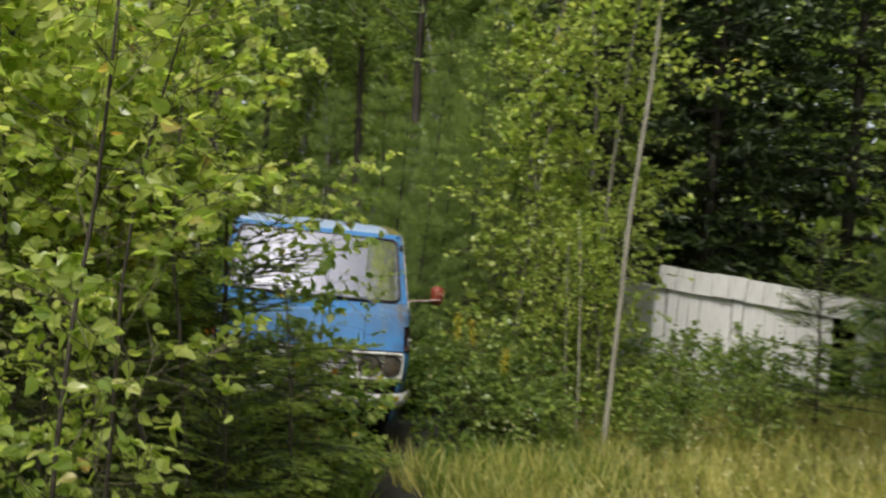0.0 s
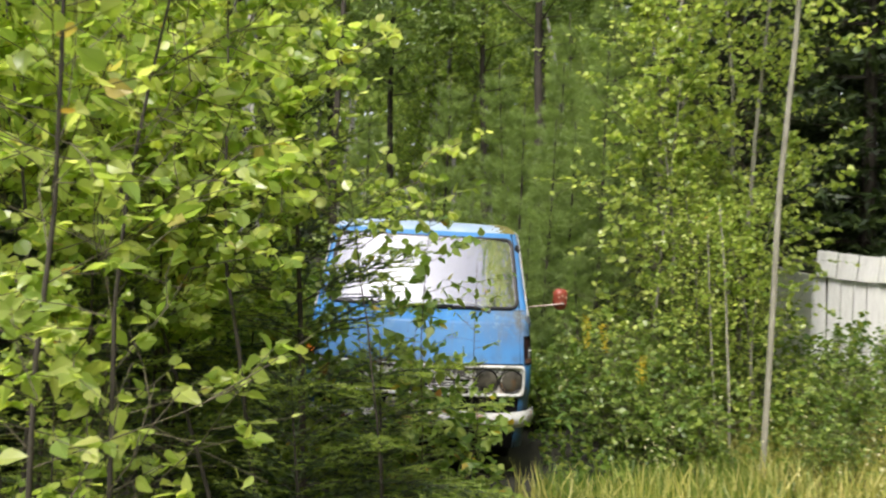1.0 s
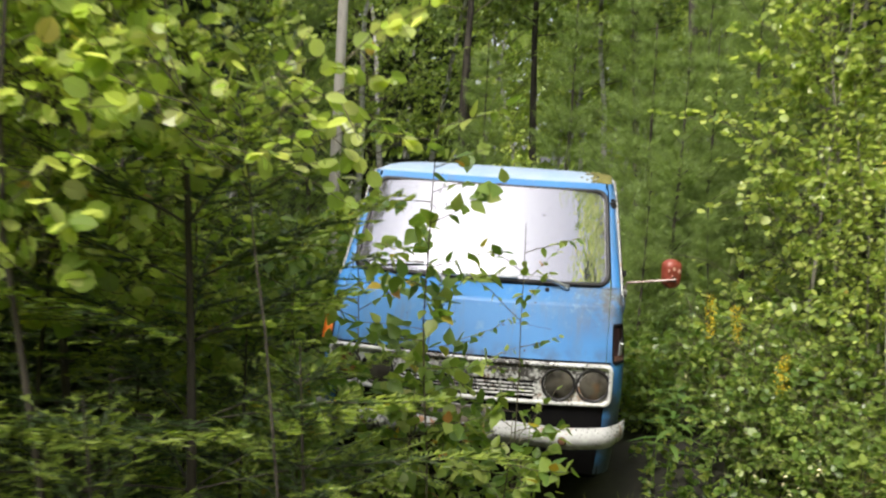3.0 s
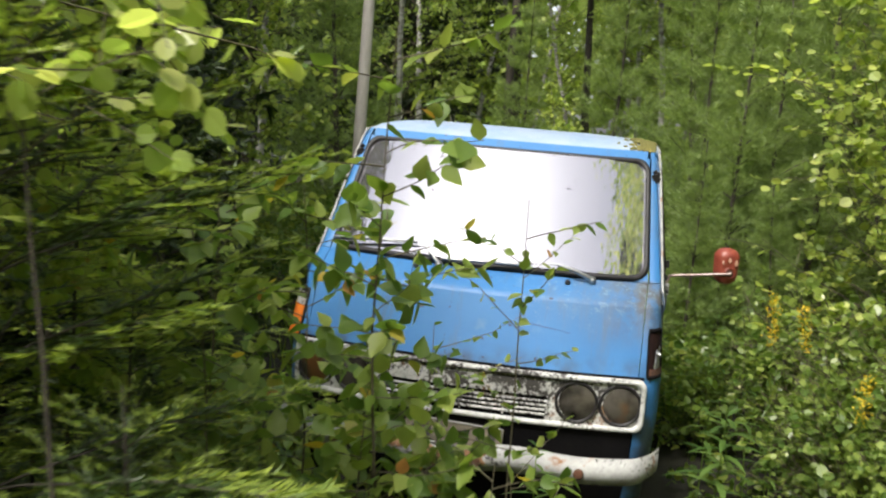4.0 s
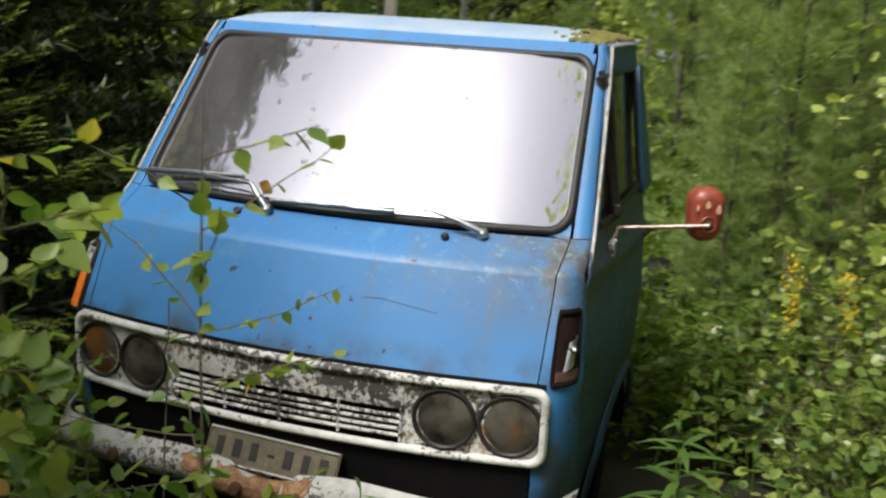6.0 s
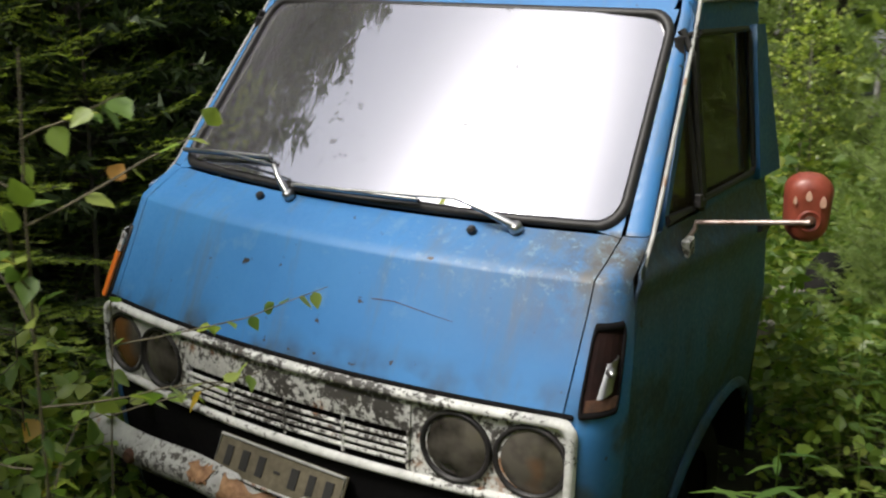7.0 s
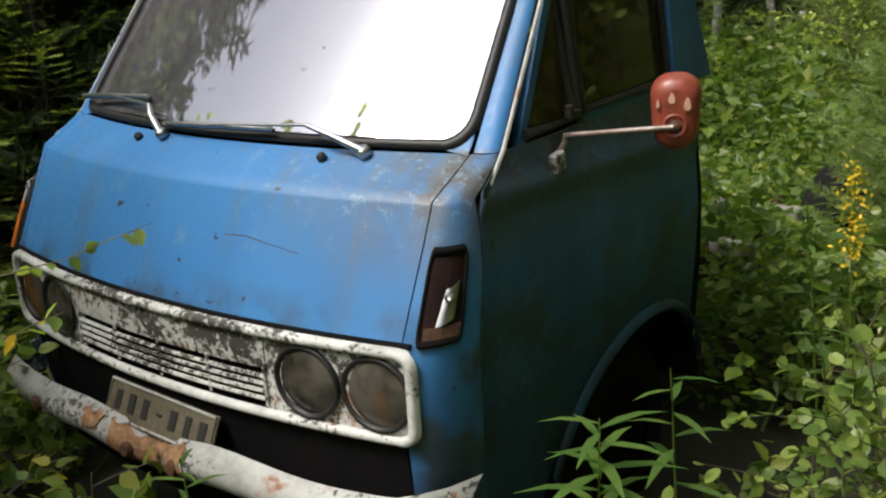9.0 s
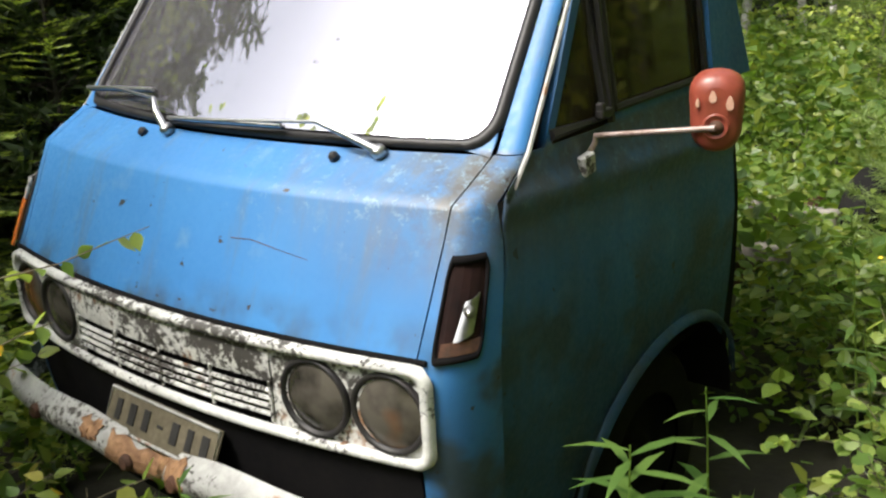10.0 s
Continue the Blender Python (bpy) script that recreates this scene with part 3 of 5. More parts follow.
def screen_pt(a, z, out):
    wide = at_z(_xs, z) - at_z(_cw, z)
    p = front_pt(a * wide / 0.72, z)
    return p + np.array([0, -0.79, 0.61]) * out


def build_windscreen():
    h = Heap()
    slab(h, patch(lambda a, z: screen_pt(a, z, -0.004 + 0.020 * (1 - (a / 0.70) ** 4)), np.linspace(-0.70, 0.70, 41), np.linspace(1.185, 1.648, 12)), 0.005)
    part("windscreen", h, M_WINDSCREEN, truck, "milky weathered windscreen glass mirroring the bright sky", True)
    bands = []
    for inset, out in ((0.0, 0.0), (0.002, 0.010), (0.012, 0.014), (0.023, 0.009), (0.025, -0.003)):
        bands.append([screen_pt(a, z, out) for a, z in rounded(-0.718 + inset, 0.718 - inset, 1.168 + inset * 0.8, 1.664 - inset * 0.8, 0.062 - inset * 0.5)])
    g = np.array(bands)
    g = np.concatenate([g, g[:, :1]], 1)
    h = Heap()
    h.add(g.reshape(-1, 3), grid_faces(g.shape[0], g.shape[1], True))
    part("windscreen_seal", h, M_RUBBER, truck, "cracked black rubber windscreen seal", True)


def build_corner_fills():
    """Body metal in the four rounded corners round the windscreen seal."""
    for sx in (1, -1):
        for lower in (True, False):
            h = Heap()
            r, z0, z1 = 0.072, 1.158, 1.668
            arc = []
            for i in range(8):
                w = radians(90 * i / 7)
                z = z0 + 0.014 + r * (1 - math.cos(w)) if lower else z1 - 0.014 - r * (1 - math.cos(w))
                arc.append((0.720 - 0.014 - r * (1 - math.sin(w)), z))
            corner = (0.714, z0 if lower else z1)
            g = np.array([[screen_pt(a + (corner[0] - a) * t, z + (corner[1] - z) * t, 0.002) for t in (0.0, 0.33, 0.66, 0.97)] for a, z in arc])
            if sx < 0:
                g = g * np.array([-1, 1, 1])
            if (sx > 0) == lower:
                g = g[::-1]
            slab(h, g, 0.004)
            part("seal_corner", h, M_BLUE, truck, "", True)


def wiper(x0, z0, knee, tip0, tip1):
    h = Heap()
    piv = front_pt(x0, z0, 0.022)
    a = screen_pt(*knee, 0.052)
    b = screen_pt((tip0[0] + tip1[0]) / 2, (tip0[1] + tip1[1]) / 2, 0.046)
    turned(h, [(0.0, 0.0), (0.017, 0.002), (0.017, 0.018), (0.011, 0.026), (0.0, 0.028)], piv + np.array([0, 0.008, -0.006]), (0, -0.7, 0.7), 14)
    tube(h, [piv + np.array([0, -0.005, 0.006]), piv + (a - piv) * 0.5 + np.array([0, -0.012, 0.01]), a], 0.011, 0.006, 8)
    tube(h, [a, b], 0.004, k=6)
    w = part("wiper", h, M_CHROME, truck, "dull chrome windscreen wiper arm", True)
    h = Heap()
    line = [screen_pt(tip0[0] + (tip1[0] - tip0[0]) * t, tip0[1] + (tip1[1] - tip0[1]) * t, 0.036 + 0.006 * math.sin(t * math.pi)) for t in np.linspace(0, 1, 7)]
    tube(h, line, 0.006, k=6)
    part("blade_holder", h, M_CHROME, w, "", True)
    h = Heap()
    tube(h, [p - np.array([0, -0.79, 0.61]) * 0.010 for p in line], 0.005, k=6)
    part("rubber_blade", h, M_RUBBER, w)


def build_front():
    # chipped white grille surround, in pieces
    h = Heap()
    ringed = []
    for inset, out in ((0.0, 0.002), (0.002, 0.016), (0.008, 0.020), (0.020, 0.018), (0.023, 0.003)):
        ringed.append([front_or_corner(a, z, out) for a, z in rounded(-0.757 + inset, 0.757 - inset, 0.585 + inset, 0.812 - inset, 0.042 - inset * 0.6)])
    g = np.array(ringed)
    g = np.concatenate([g, g[:, :1]], 1)
    h.add(g.reshape(-1, 3), grid_faces(g.shape[0], g.shape[1], True))
    bezel = part("grille_surround", h, M_WHITE, truck, "chipped white grille surround with rust", True)
    h = Heap()
    tube(h, [front_or_corner(x, 0.816, 0.003) for x in np.linspace(-0.74, 0.74, 41)], 0.006, k=6)
    part("joint_strip", h, M_DARK, bezel, "black joint under the front panel")
    h = Heap()
    slab(h, patch(lambda x, z: front_pt(x, z, -0.014), np.linspace(-0.36, 0.36, 17), np.linspace(0.59, 0.80, 5)), 0.004)
    part("grille_backing", h, M_DARK, bezel)
    h = Heap()
    slab(h, patch(lambda x, z: front_pt(x, z, 0.004 + 0.004 * math.sin((z - 0.71) / 0.075 * math.pi)), np.linspace(-0.365, 0.365, 21), np.linspace(0.708, 0.786, 5)), 0.012)
    part("grille_board", h, M_FLAKY, bezel, "flaking white board above the slats", True)
    for i in range(4):
        h = Heap()
        z = 0.631 + 0.019 * i
        tube(h, [front_pt(x, z, 0.004) for x in np.linspace(-0.36, 0.36, 15)], 0.0056, k=6)
        part("grille_slat", h, M_FLAKY, bezel)
    for x in (-0.36, -0.18, 0.0, 0.18, 0.36):
        h = Heap()
        tube(h, [front_pt(x, 0.616, 0.006), front_pt(x, 0.712, 0.006)], 0.0042, k=6)
        part("grille_upright", h, M_FLAKY, bezel)
    for s in (1, -1):
        h = Heap()
        g = patch(lambda x, z: front_or_corner(x, z, 0.002), np.linspace(0.355, 0.732, 13), np.linspace(0.605, 0.792, 5))
        slab(h, g, 0.01, s < 0)
        part("lamp_plate", h, M_FLAKY, bezel, "chipped white headlamp panel", True)
        for x in (0.478, 0.655):
            c = front_pt(x, 0.697) * np.array([s, 1, 1])
            ax = Vector((0.22 * s * x, -1, 0.0))
            h = Heap()
            turned(h, [(0.088, -0.012), (0.090, 0.008), (0.086, 0.013), (0.080, 0.010), (0.076, 0.004), (0.076, -0.01)], c, ax)
            lamp = part("headlamp", h, M_RUBBER, truck, "round headlamp in a dark rim", True)
            h = Heap()
            dome(h, c + np.array([0, -0.002, 0]), ax, 0.079, 0.016)
            part("headlamp_glass", h, M_LENS, lamp, "cloudy brown headlamp glass", True)
    # turn signals: one whole orange lens, one broken open
    for s in (1, -1):
        h = Heap()
        outer = rounded(0.27, 0.78, 0.812, 1.006, 0.045)
        outer = [(min(max(a, 0.27), 0.80), z) for a, z in outer]
        g = []
        for k, out in ((1.0, 0.001), (0.97, 0.008), (0.86, 0.007), (0.82, -0.004)):
            g.append([corner_pt(0.55 + (a - 0.55) * k, 0.905 + (z - 0.905) * k, out) * np.array([s, 1, 1]) for a, z in outer])
        g = np.array(g)
        g = np.concatenate([g, g[:, :1]], 1)
        h.add(g.reshape(-1, 3), grid_faces(g.shape[0], g.shape[1], s > 0))
        lamp = part("turn_signal", h, M_DARK if s > 0 else M_RUBBER, truck, "empty broken turn signal with a bare bulb" if s > 0 else "orange turn signal", True)
        h = Heap()
        slab(h, patch(corner_pt, np.linspace(0.29, 0.77, 6), np.linspace(0.825, 0.993, 6), out=0.0015), 0.002, s < 0)
        # the broken lamp's base is flat; its recess's darkness is in the colour
        part("lamp_base", h, M_RECESS if s > 0 else M_RUBBER, lamp)
        if s > 0:
            c = corner_pt(0.58, 0.893, 0.004)
            h = Heap()
            g = [[corner_pt(0.60 + 0.085 * u * (1.0 - 0.12 * v) + 0.025 * v, 0.893 + 0.036 * v + 0.006 * u, 0.004 + 0.007 * (1 - u * u)) for v in np.linspace(-1, 1, 5)] for u in np.linspace(-1, 1, 5)]
            slab(h, np.array(g), 0.003)
            part("reflector", h, M_CHROME, lamp, "loose tin reflector", True)
            h = Heap()
            dome(h, corner_pt(0.60, 0.905, 0.009), (0.55, -0.85, 0.1), 0.013, 0.02, 12, 4)
            part("bulb", h, M_CHROME, lamp, "small glass bulb", True)
            h = Heap()
            slab(h, patch(corner_pt, np.linspace(0.36, 0.76, 5), np.linspace(0.828, 0.852, 3), out=0.006), 0.006)
            part("broken_rim", h, M_RUST, lamp, "rusty remains of the lens")
        else:
            h = Heap()
            slab(h, patch(lambda a, z: corner_pt(a, z, 0.012 + 0.014 * math.cos((a - 0.55) * 4)), np.linspace(0.30, 0.80, 8), np.linspace(0.815, 0.935, 6)), 0.006, True)
            part("orange_lens", h, M_ORANGE, lamp, "orange lens", True)
            h = Heap()
            slab(h, patch(lambda a, z: corner_pt(a, z, 0.012 + 0.012 * math.cos((a - 0.55) * 4)), np.linspace(0.30, 0.80, 8), np.linspace(0.938, 0.99, 4)), 0.006, True)
            part("clear_lens", h, M_BUMPER, lamp, "pale clear lens", True)
    for pts in ([(0.20, 0.985), (0.26, 0.988), (0.31, 0.981), (0.36, 0.974), (0.42, 0.966)],):
        h = Heap()
        tube(h, [front_pt(x, z, 0.0002) for x, z in pts], 0.0014, 0.0008, 5)
        part("scratch", h, M_RUST, truck, "dark scratch in the paint")
    # washer jets on the cowl
    for x in (-0.28, 0.38):
        h = Heap()
        turned(h, [(0.012, 0.0), (0.012, 0.012), (0.006, 0.018), (0.0, 0.018)], front_pt(x, 1.145), (0, -0.6, 0.8), 10)
        part("washer_jet", h, M_RUBBER, truck)


def front_or_corner(x, z, out):
    """A point of the front at x, also where the front has begun to turn round the corner."""
    s = 1 if x >= 0 else -1
    x = abs(x)
    xf = at_z(_xs, z) - at_z(_cw, z)
    if x <= xf:
        return front_pt(x, z, out) * np.array([s, 1, 1])
    cw, rc = at_z(_cw, z), at_z(_rc, z)
    w = min(1.0, (x - xf) / cw)
    return np.array([s * x, at_z(_yf, z) + rc * (1 - math.sqrt(1 - w * w)) * 0.4 - out, z])


def bumper_pt(x, w, out=0.0):
    """A point of the bumper: x from end to end, w from its lower to its upper edge."""
    a = abs(x)
    bow = -0.175 + 0.075 * (a / 0.83) ** 2 + (0.16 * ((a - 0.72) / 0.115) ** 2 if a > 0.72 else 0)
    sag, dent = -0.04 * math.exp(-((x + 0.03) / 0.17) ** 2), 0.035 * math.exp(-((x + 0.02) / 0.1) ** 2)
    return (x, bow + dent + 0.045 * w * w - out, 0.437 + sag + 0.058 * w * (1 - 0.1 * (a > 0.78)) + 0.010 * math.sin(a * 9))


def build_bumper():
    for s in (1, -1):
        h = Heap()
        g = np.array([[bumper_pt(s * x, w) for w in np.linspace(-1, 1, 9)] for x in np.linspace(0.012, 0.835, 26)])
        slab(h, g if s > 0 else g[::-1], 0.006)
        part("bumper_half", h, M_BUMPER, truck, "bent grey-white bumper half, torn and rusty at the middle", True)
        for x in (0.10, 0.52):
            h = Heap()
            turned(h, [(0.0, 0.014), (0.016, 0.012), (0.022, 0.002), (0.022, -0.004)], np.array(bumper_pt(s * x, 0)), (0, -1, 0.1), 14)
            part("bumper_bolt", h, M_RUST, truck)
    rng = np.random.default_rng(3)
    for x0, x1, w0, w1 in ((-0.16, 0.03, -0.9, 0.95), (0.045, 0.13, -0.3, 0.98), (-0.27, -0.20, 0.0, 0.9)):
        h = Heap()
        g = np.array([[bumper_pt(x + 0.006 * rng.normal() * (abs(w) < 0.9), w + 0.04 * rng.normal(), 0.003) for w in np.linspace(w0 + 0.25 * rng.random(), w1 - 0.25 * rng.random(), 7)] for x in np.linspace(x0, x1, 11)])
        slab(h, g, 0.004)
        part("rust_patch", h, M_STAIN, truck, "rusted-through patch of the bumper")
    tilt = pose(-0.015, -0.100, 0.505, -26, 1.5, 0)
    h = Heap()
    bar(h, (0, 0, 0), (0.42, 0.006, 0.105))
    plate = part("number_plate", h, M_PLATE, truck, "dirty pale number plate")
    plate.matrix_local = tilt
    h = Heap()
    ringed = [(-0.205, -0.006, -0.048), (0.205, -0.006, -0.048), (0.205, -0.006, 0.048), (-0.205, -0.006, 0.048), (-0.205, -0.006, -0.048)]
    tube(h, ringed, 0.004, k=6)
    part("plate_rim", h, M_BUMPER, plate)
    for i, (w, hh) in enumerate(((0.022, 0.052), (0.026, 0.052), (0.024, 0.052), (0.02, 0.008), (0.026, 0.052), (0.022, 0.052), (0.026, 0.052))):
        h = Heap()
        bar(h, (-0.165 + 0.055 * i, -0.0045, 0), (w, 0.003, hh))
        part("plate_bar", h, M_BARS, plate)


def build_mirror():
    h = Heap()
    hub = np.array([1.066, 0.555, 1.205])
    prof = []
    for inset, d in ((0.0, 0.05), (0.0, 0.02), (0.005, 0.004), (0.014, -0.007), (0.030, -0.012)):
        prof.append([(a, d, z) for a, z in rounded(-0.051 + inset, 0.051 - inset, -0.062 + inset, 0.102 - inset, 0.045 - inset * 0.85, 6)])
    g = np.array(prof)
    g[:, :, 0] *= 1 + 0.12 * (g[:, :, 2] / 0.1)
    turn = np.array(pose(0, 0, 0, 0, 0, 22).to_3x3())
    g = np.concatenate([g, g[:, :1]], 1)
    mid = np.array([[0, -0.014, 0.02]])
    h.add(g.reshape(-1, 3) @ turn.T + hub, grid_faces(g.shape[0], g.shape[1], True))
    last = g[-1, :-1]
    k = len(last)
    h.add(np.concatenate([last, mid]) @ turn.T + hub, [[i, k, (i + 1) % k] for i in range(k)])
    mir = part("wing_mirror", h, M_MIRROR_RED, truck, "faded red wing mirror on a long arm", True)
    h = Heap()
    slab(h, np.array([[turn @ np.array([a * 0.040, 0.045, 0.02 + b * 0.062]) + hub for b in (-1, 0, 1)] for a in (1, 0, -1)]), 0.003)
    part("mirror_glass", h, M_CHROME, mir)
    for dx, dz, w, hh in ((-0.036, 0.043, 0.0045, 0.009), (-0.007, 0.055, 0.0085, 0.012), (0.026, 0.042, 0.009, 0.014)):
        h = Heap()
        drop = [(w * math.sin(k) * (0.80 - 0.30 * math.cos(k)), hh * math.cos(k)) for k in np.linspace(0, 2 * math.pi, 14, endpoint=False)]
        v = [(dx + a, -0.0158, dz + b) for a, b in drop] + [(dx + a * 1.02, -0.008, dz + b * 1.02) for a, b in drop] + [(dx, -0.0161, dz)]
        h.add(np.array(v) @ turn.T + hub, [[i, 28, (i + 1) % 14] for i in range(14)] + [[i, (i + 1) % 14, 14 + (i + 1) % 14] for i in range(14)] + [[i, 14 + (i + 1) % 14, 14 + i] for i in range(14)])
        part("worn_patch", h, M_PINK, mir, "worn pale patch")
    h = Heap()
    turned(h, [(0.028, -0.004), (0.026, 0.004), (0.022, 0.005), (0.019, 0.001), (0.0, 0.001)], turn @ np.array([0, -0.012, -0.005]) + hub, turn @ np.array([0, -1, 0]), 18)
    part("mirror_socket", h, M_MIRROR_RED, mir, "", True)
    h = Heap()
    dome(h, turn @ np.array([0.001, -0.0135, -0.007]) + hub, turn @ np.array([0, -1, 0]), 0.0155, 0.010, 14, 4)
    part("ball_joint", h, M_RUST, mir, "dark ball joint", True)
    h = Heap()
    base = side_pt(0.52, 1.125, 0.01)
    knee = np.array([base[0] + 0.012, 0.525, 1.163])
    tube(h, [base, knee + np.array([0, 0, -0.015]), knee, knee + np.array([0.03, 0.001, 0.004]), turn @ np.array([0, -0.025, -0.005]) + hub], 0.0065, k=8)
    part("mirror_arm", h, M_ARM, mir, "thin rust-speckled chrome arm", True)


def build_wheel(x, y):
    h = Heap()
    turned(h, [(0.19, -0.075), (0.27, -0.085), (0.31, -0.055), (0.315, 0.0), (0.31, 0.055), (0.27, 0.085), (0.19, 0.075)], (x, y, 0.16), (1, 0, 0), 32)
    wheel = part("wheel", h, M_TYRE, truck, "worn tyre darkened for shade, sunk into the ground", True)
    h = Heap()
    s = 1 if x > 0 else -1
    turned(h, [(0.20, 0.06 * s), (0.185, 0.05 * s), (0.17, 0.02 * s), (0.07, 0.035 * s), (0.05, 0.065 * s), (0.0, 0.065 * s)], (x, y, 0.16), (1, 0, 0), 24)
    # the rim's near-black is shade put into its colour
    part("rim", h, M_DARK, wheel, "steel rim, near-black for shade", True)
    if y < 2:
        # added to keep light out of the arch; its near-black paints the shade
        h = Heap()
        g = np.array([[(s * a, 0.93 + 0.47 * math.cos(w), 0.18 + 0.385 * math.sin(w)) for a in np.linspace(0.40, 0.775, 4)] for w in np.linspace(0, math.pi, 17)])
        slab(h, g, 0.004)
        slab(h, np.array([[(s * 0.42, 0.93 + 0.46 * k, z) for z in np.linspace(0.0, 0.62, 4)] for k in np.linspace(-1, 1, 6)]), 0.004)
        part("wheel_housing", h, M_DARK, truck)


def build_rest():
    for x in (0.66, -0.66):
        build_wheel(x, 0.93)
        build_wheel(x, 3.20)
    for x in (0.38, -0.38):
        h = Heap()
        bar(h, (x, 2.35, 0.22), (0.07, 2.0, 0.12))
        part("chassis_rail", h, M_RUST, truck)
    for i in range(3):
        h = Heap()
        bar(h, (0, 1.75 + 0.55 * i, 0.33), (1.25, 0.08, 0.07))
        part("cross_bearer", h, M_OLDWOOD, truck)
    # cab inside
    h = Heap()
    slab(h, np.array([[(x, 0.42 + 0.10 * t, 1.12 + 0.05 * math.sin(t * 3) - 0.25 * max(0, t - 0.6)) for t in np.linspace(0, 1, 6)] for x in np.linspace(-0.68, 0.68, 9)]), 0.03)
    part("dashboard", h, M_DARK, truck, "", True)
    for x in (0.36, -0.36):
        h = Heap()
        slab(h, np.array([[(x + a * 0.26, 1.18 + 0.12 * t - 0.03 * (1 - a * a), 0.72 + 0.58 * t) for t in np.linspace(0, 1, 6)] for a in np.linspace(-1, 1, 7)]), 0.09)
        part("seat_back", h, M_SEAT, truck, "brown vinyl seat back", True)
        h = Heap()
        bar(h, (x, 0.95, 0.70), (0.54, 0.48, 0.14))
        part("seat_cushion", h, M_SEAT, truck)
    h = Heap()
    ring(h, (0.36, 0.66, 1.16), (0, -0.55, 0.83), 0.20, 0.013)
    for w in (90, 210, 330):
        q = Vector((0, -0.55, 0.83)).to_track_quat("Z", "Y") @ Vector((0.19 * math.cos(radians(w)), 0.19 * math.sin(radians(w)), 0))
        tube(h, [(0.36, 0.66, 1.15), np.array((0.36, 0.66, 1.16)) + np.array(q)], 0.012, k=6)
    tube(h, [(0.36, 0.66, 1.15), (0.36, 0.50, 0.85)], 0.022, k=8)
    part("steering_wheel", h, M_RUBBER, truck, "", True)


build_body()
build_windscreen()
build_corner_fills()
wiper(0.481, 1.163, (0.33, 1.188), (-0.17, 1.172), (0.22, 1.182))
wiper(-0.181, 1.163, (-0.25, 1.202), (-0.70, 1.196), (-0.30, 1.224))
build_front()
build_bumper()
build_mirror()
build_rest()


# ---- plants ----
LEAF = (np.array([(0, 0, 0), (-0.30, 0.18, 0.05), (-0.36, 0.42, 0.06), (-0.17, 0.76, 0.02), (0, 1, -0.06), (0.17, 0.76, 0.02), (0.36, 0.42, 0.06), (0.30, 0.18, 0.05), (0, 0.45, -0.03)]),
        [(8, i, i + 1) for i in range(7)] + [(8, 7, 0)])
LEAF_SIMPLE = (np.array([(0, 0, 0), (-0.32, 0.42, 0.07), (0, 1, -0.04), (0.32, 0.42, 0.07)]), [(0, 2, 1), (0, 3, 2)])
LEAF_MID = (np.array([(0, 0, 0), (-0.34, 0.30, 0.06), (-0.24, 0.68, 0.03), (0, 1, -0.06), (0.24, 0.68, 0.03), (0.34, 0.30, 0.06)]), [(0, 2, 1), (0, 3, 2), (0, 4, 3), (0, 5, 4)])
ROUND = (np.array([(0, 0, 0), (-0.26, 0.10, 0.03), (-0.43, 0.40, 0.05), (-0.34, 0.74, 0.03), (0, 0.96, -0.03), (0.34, 0.74, 0.03), (0.43, 0.40, 0.05), (0.26, 0.10, 0.03)]), [(0, 2, 1), (0, 3, 2), (0, 4, 3), (0, 5, 4), (0, 6, 5), (0, 7, 6)])
TUFT = (np.array([(-0.16, 0, 0), (0.16, 0.1, 0), (0, 1, -0.05)]), [(0, 1, 2)])
THIN = (np.array([(-0.018, 0, 0), (0.018, 0, 0), (-0.014, 0.55, 0.06), (0.014, 0.55, 0.06), (0, 1, -0.12)]), [(0, 1, 3), (0, 3, 2), (2, 3, 4)])
LONG = (np.array([(-0.035, 0, 0), (0.035, 0, 0), (0, 1, -0.05)]), [(0, 1, 2)])
BLADE = (np.array([(-0.06, 0, 0), (0.06, 0, 0), (-0.05, 0.5, 0.05), (0.05, 0.5, 0.05), (0, 1, -0.08)]), [(0, 1, 3), (0, 3, 2), (2, 3, 4)])


def unit(v):
    return v / (np.linalg.norm(v, axis=-1, keepdims=True) + 1e-9)


def leaves(heap, shape, pos, along, size, rng, flat=0.8):
    """Leaves with their base at pos, pointing along, mostly facing up."""
    pos, y = np.asarray(pos, float), unit(np.asarray(along, float))
    n = len(pos)
    up = np.array([0, 0, 1.0]) * flat + rng.normal(0, 0.45, (n, 3))
    x = unit(np.cross(y, up))
    z = np.cross(x, y)
    t, f = shape
    s = np.broadcast_to(np.asarray(size, float), (n,))[:, None, None]
    v = pos[:, None] + s * (t[None, :, 0, None] * x[:, None] + t[None, :, 1, None] * y[:, None] + t[None, :, 2, None] * z[:, None])
    fs = np.asarray(f)[None] + (np.arange(n) * len(t))[:, None, None]
    heap.add(v.reshape(-1, 3), fs.reshape(-1, 3))


def wander(rng, p, d, length, n, bend=0.15, lift=0.0):
    """A bending line from p in direction d."""
    out, d = [np.array(p, float)], unit(np.array(d, float))
    for _ in range(n):
        d = unit(d + rng.normal(0, bend, 3) * np.array([1, 1, 0.6]) + np.array([0, 0, lift]))
        out.append(out[-1] + d * length / n)
    return np.array(out)


def along_line(line, t):
    k = np.clip(np.asarray(t) * (len(line) - 1), 0, len(line) - 1.001)
    i = k.astype(int)
    return line[i] + (line[i + 1] - line[i]) * (k - i)[:, None]


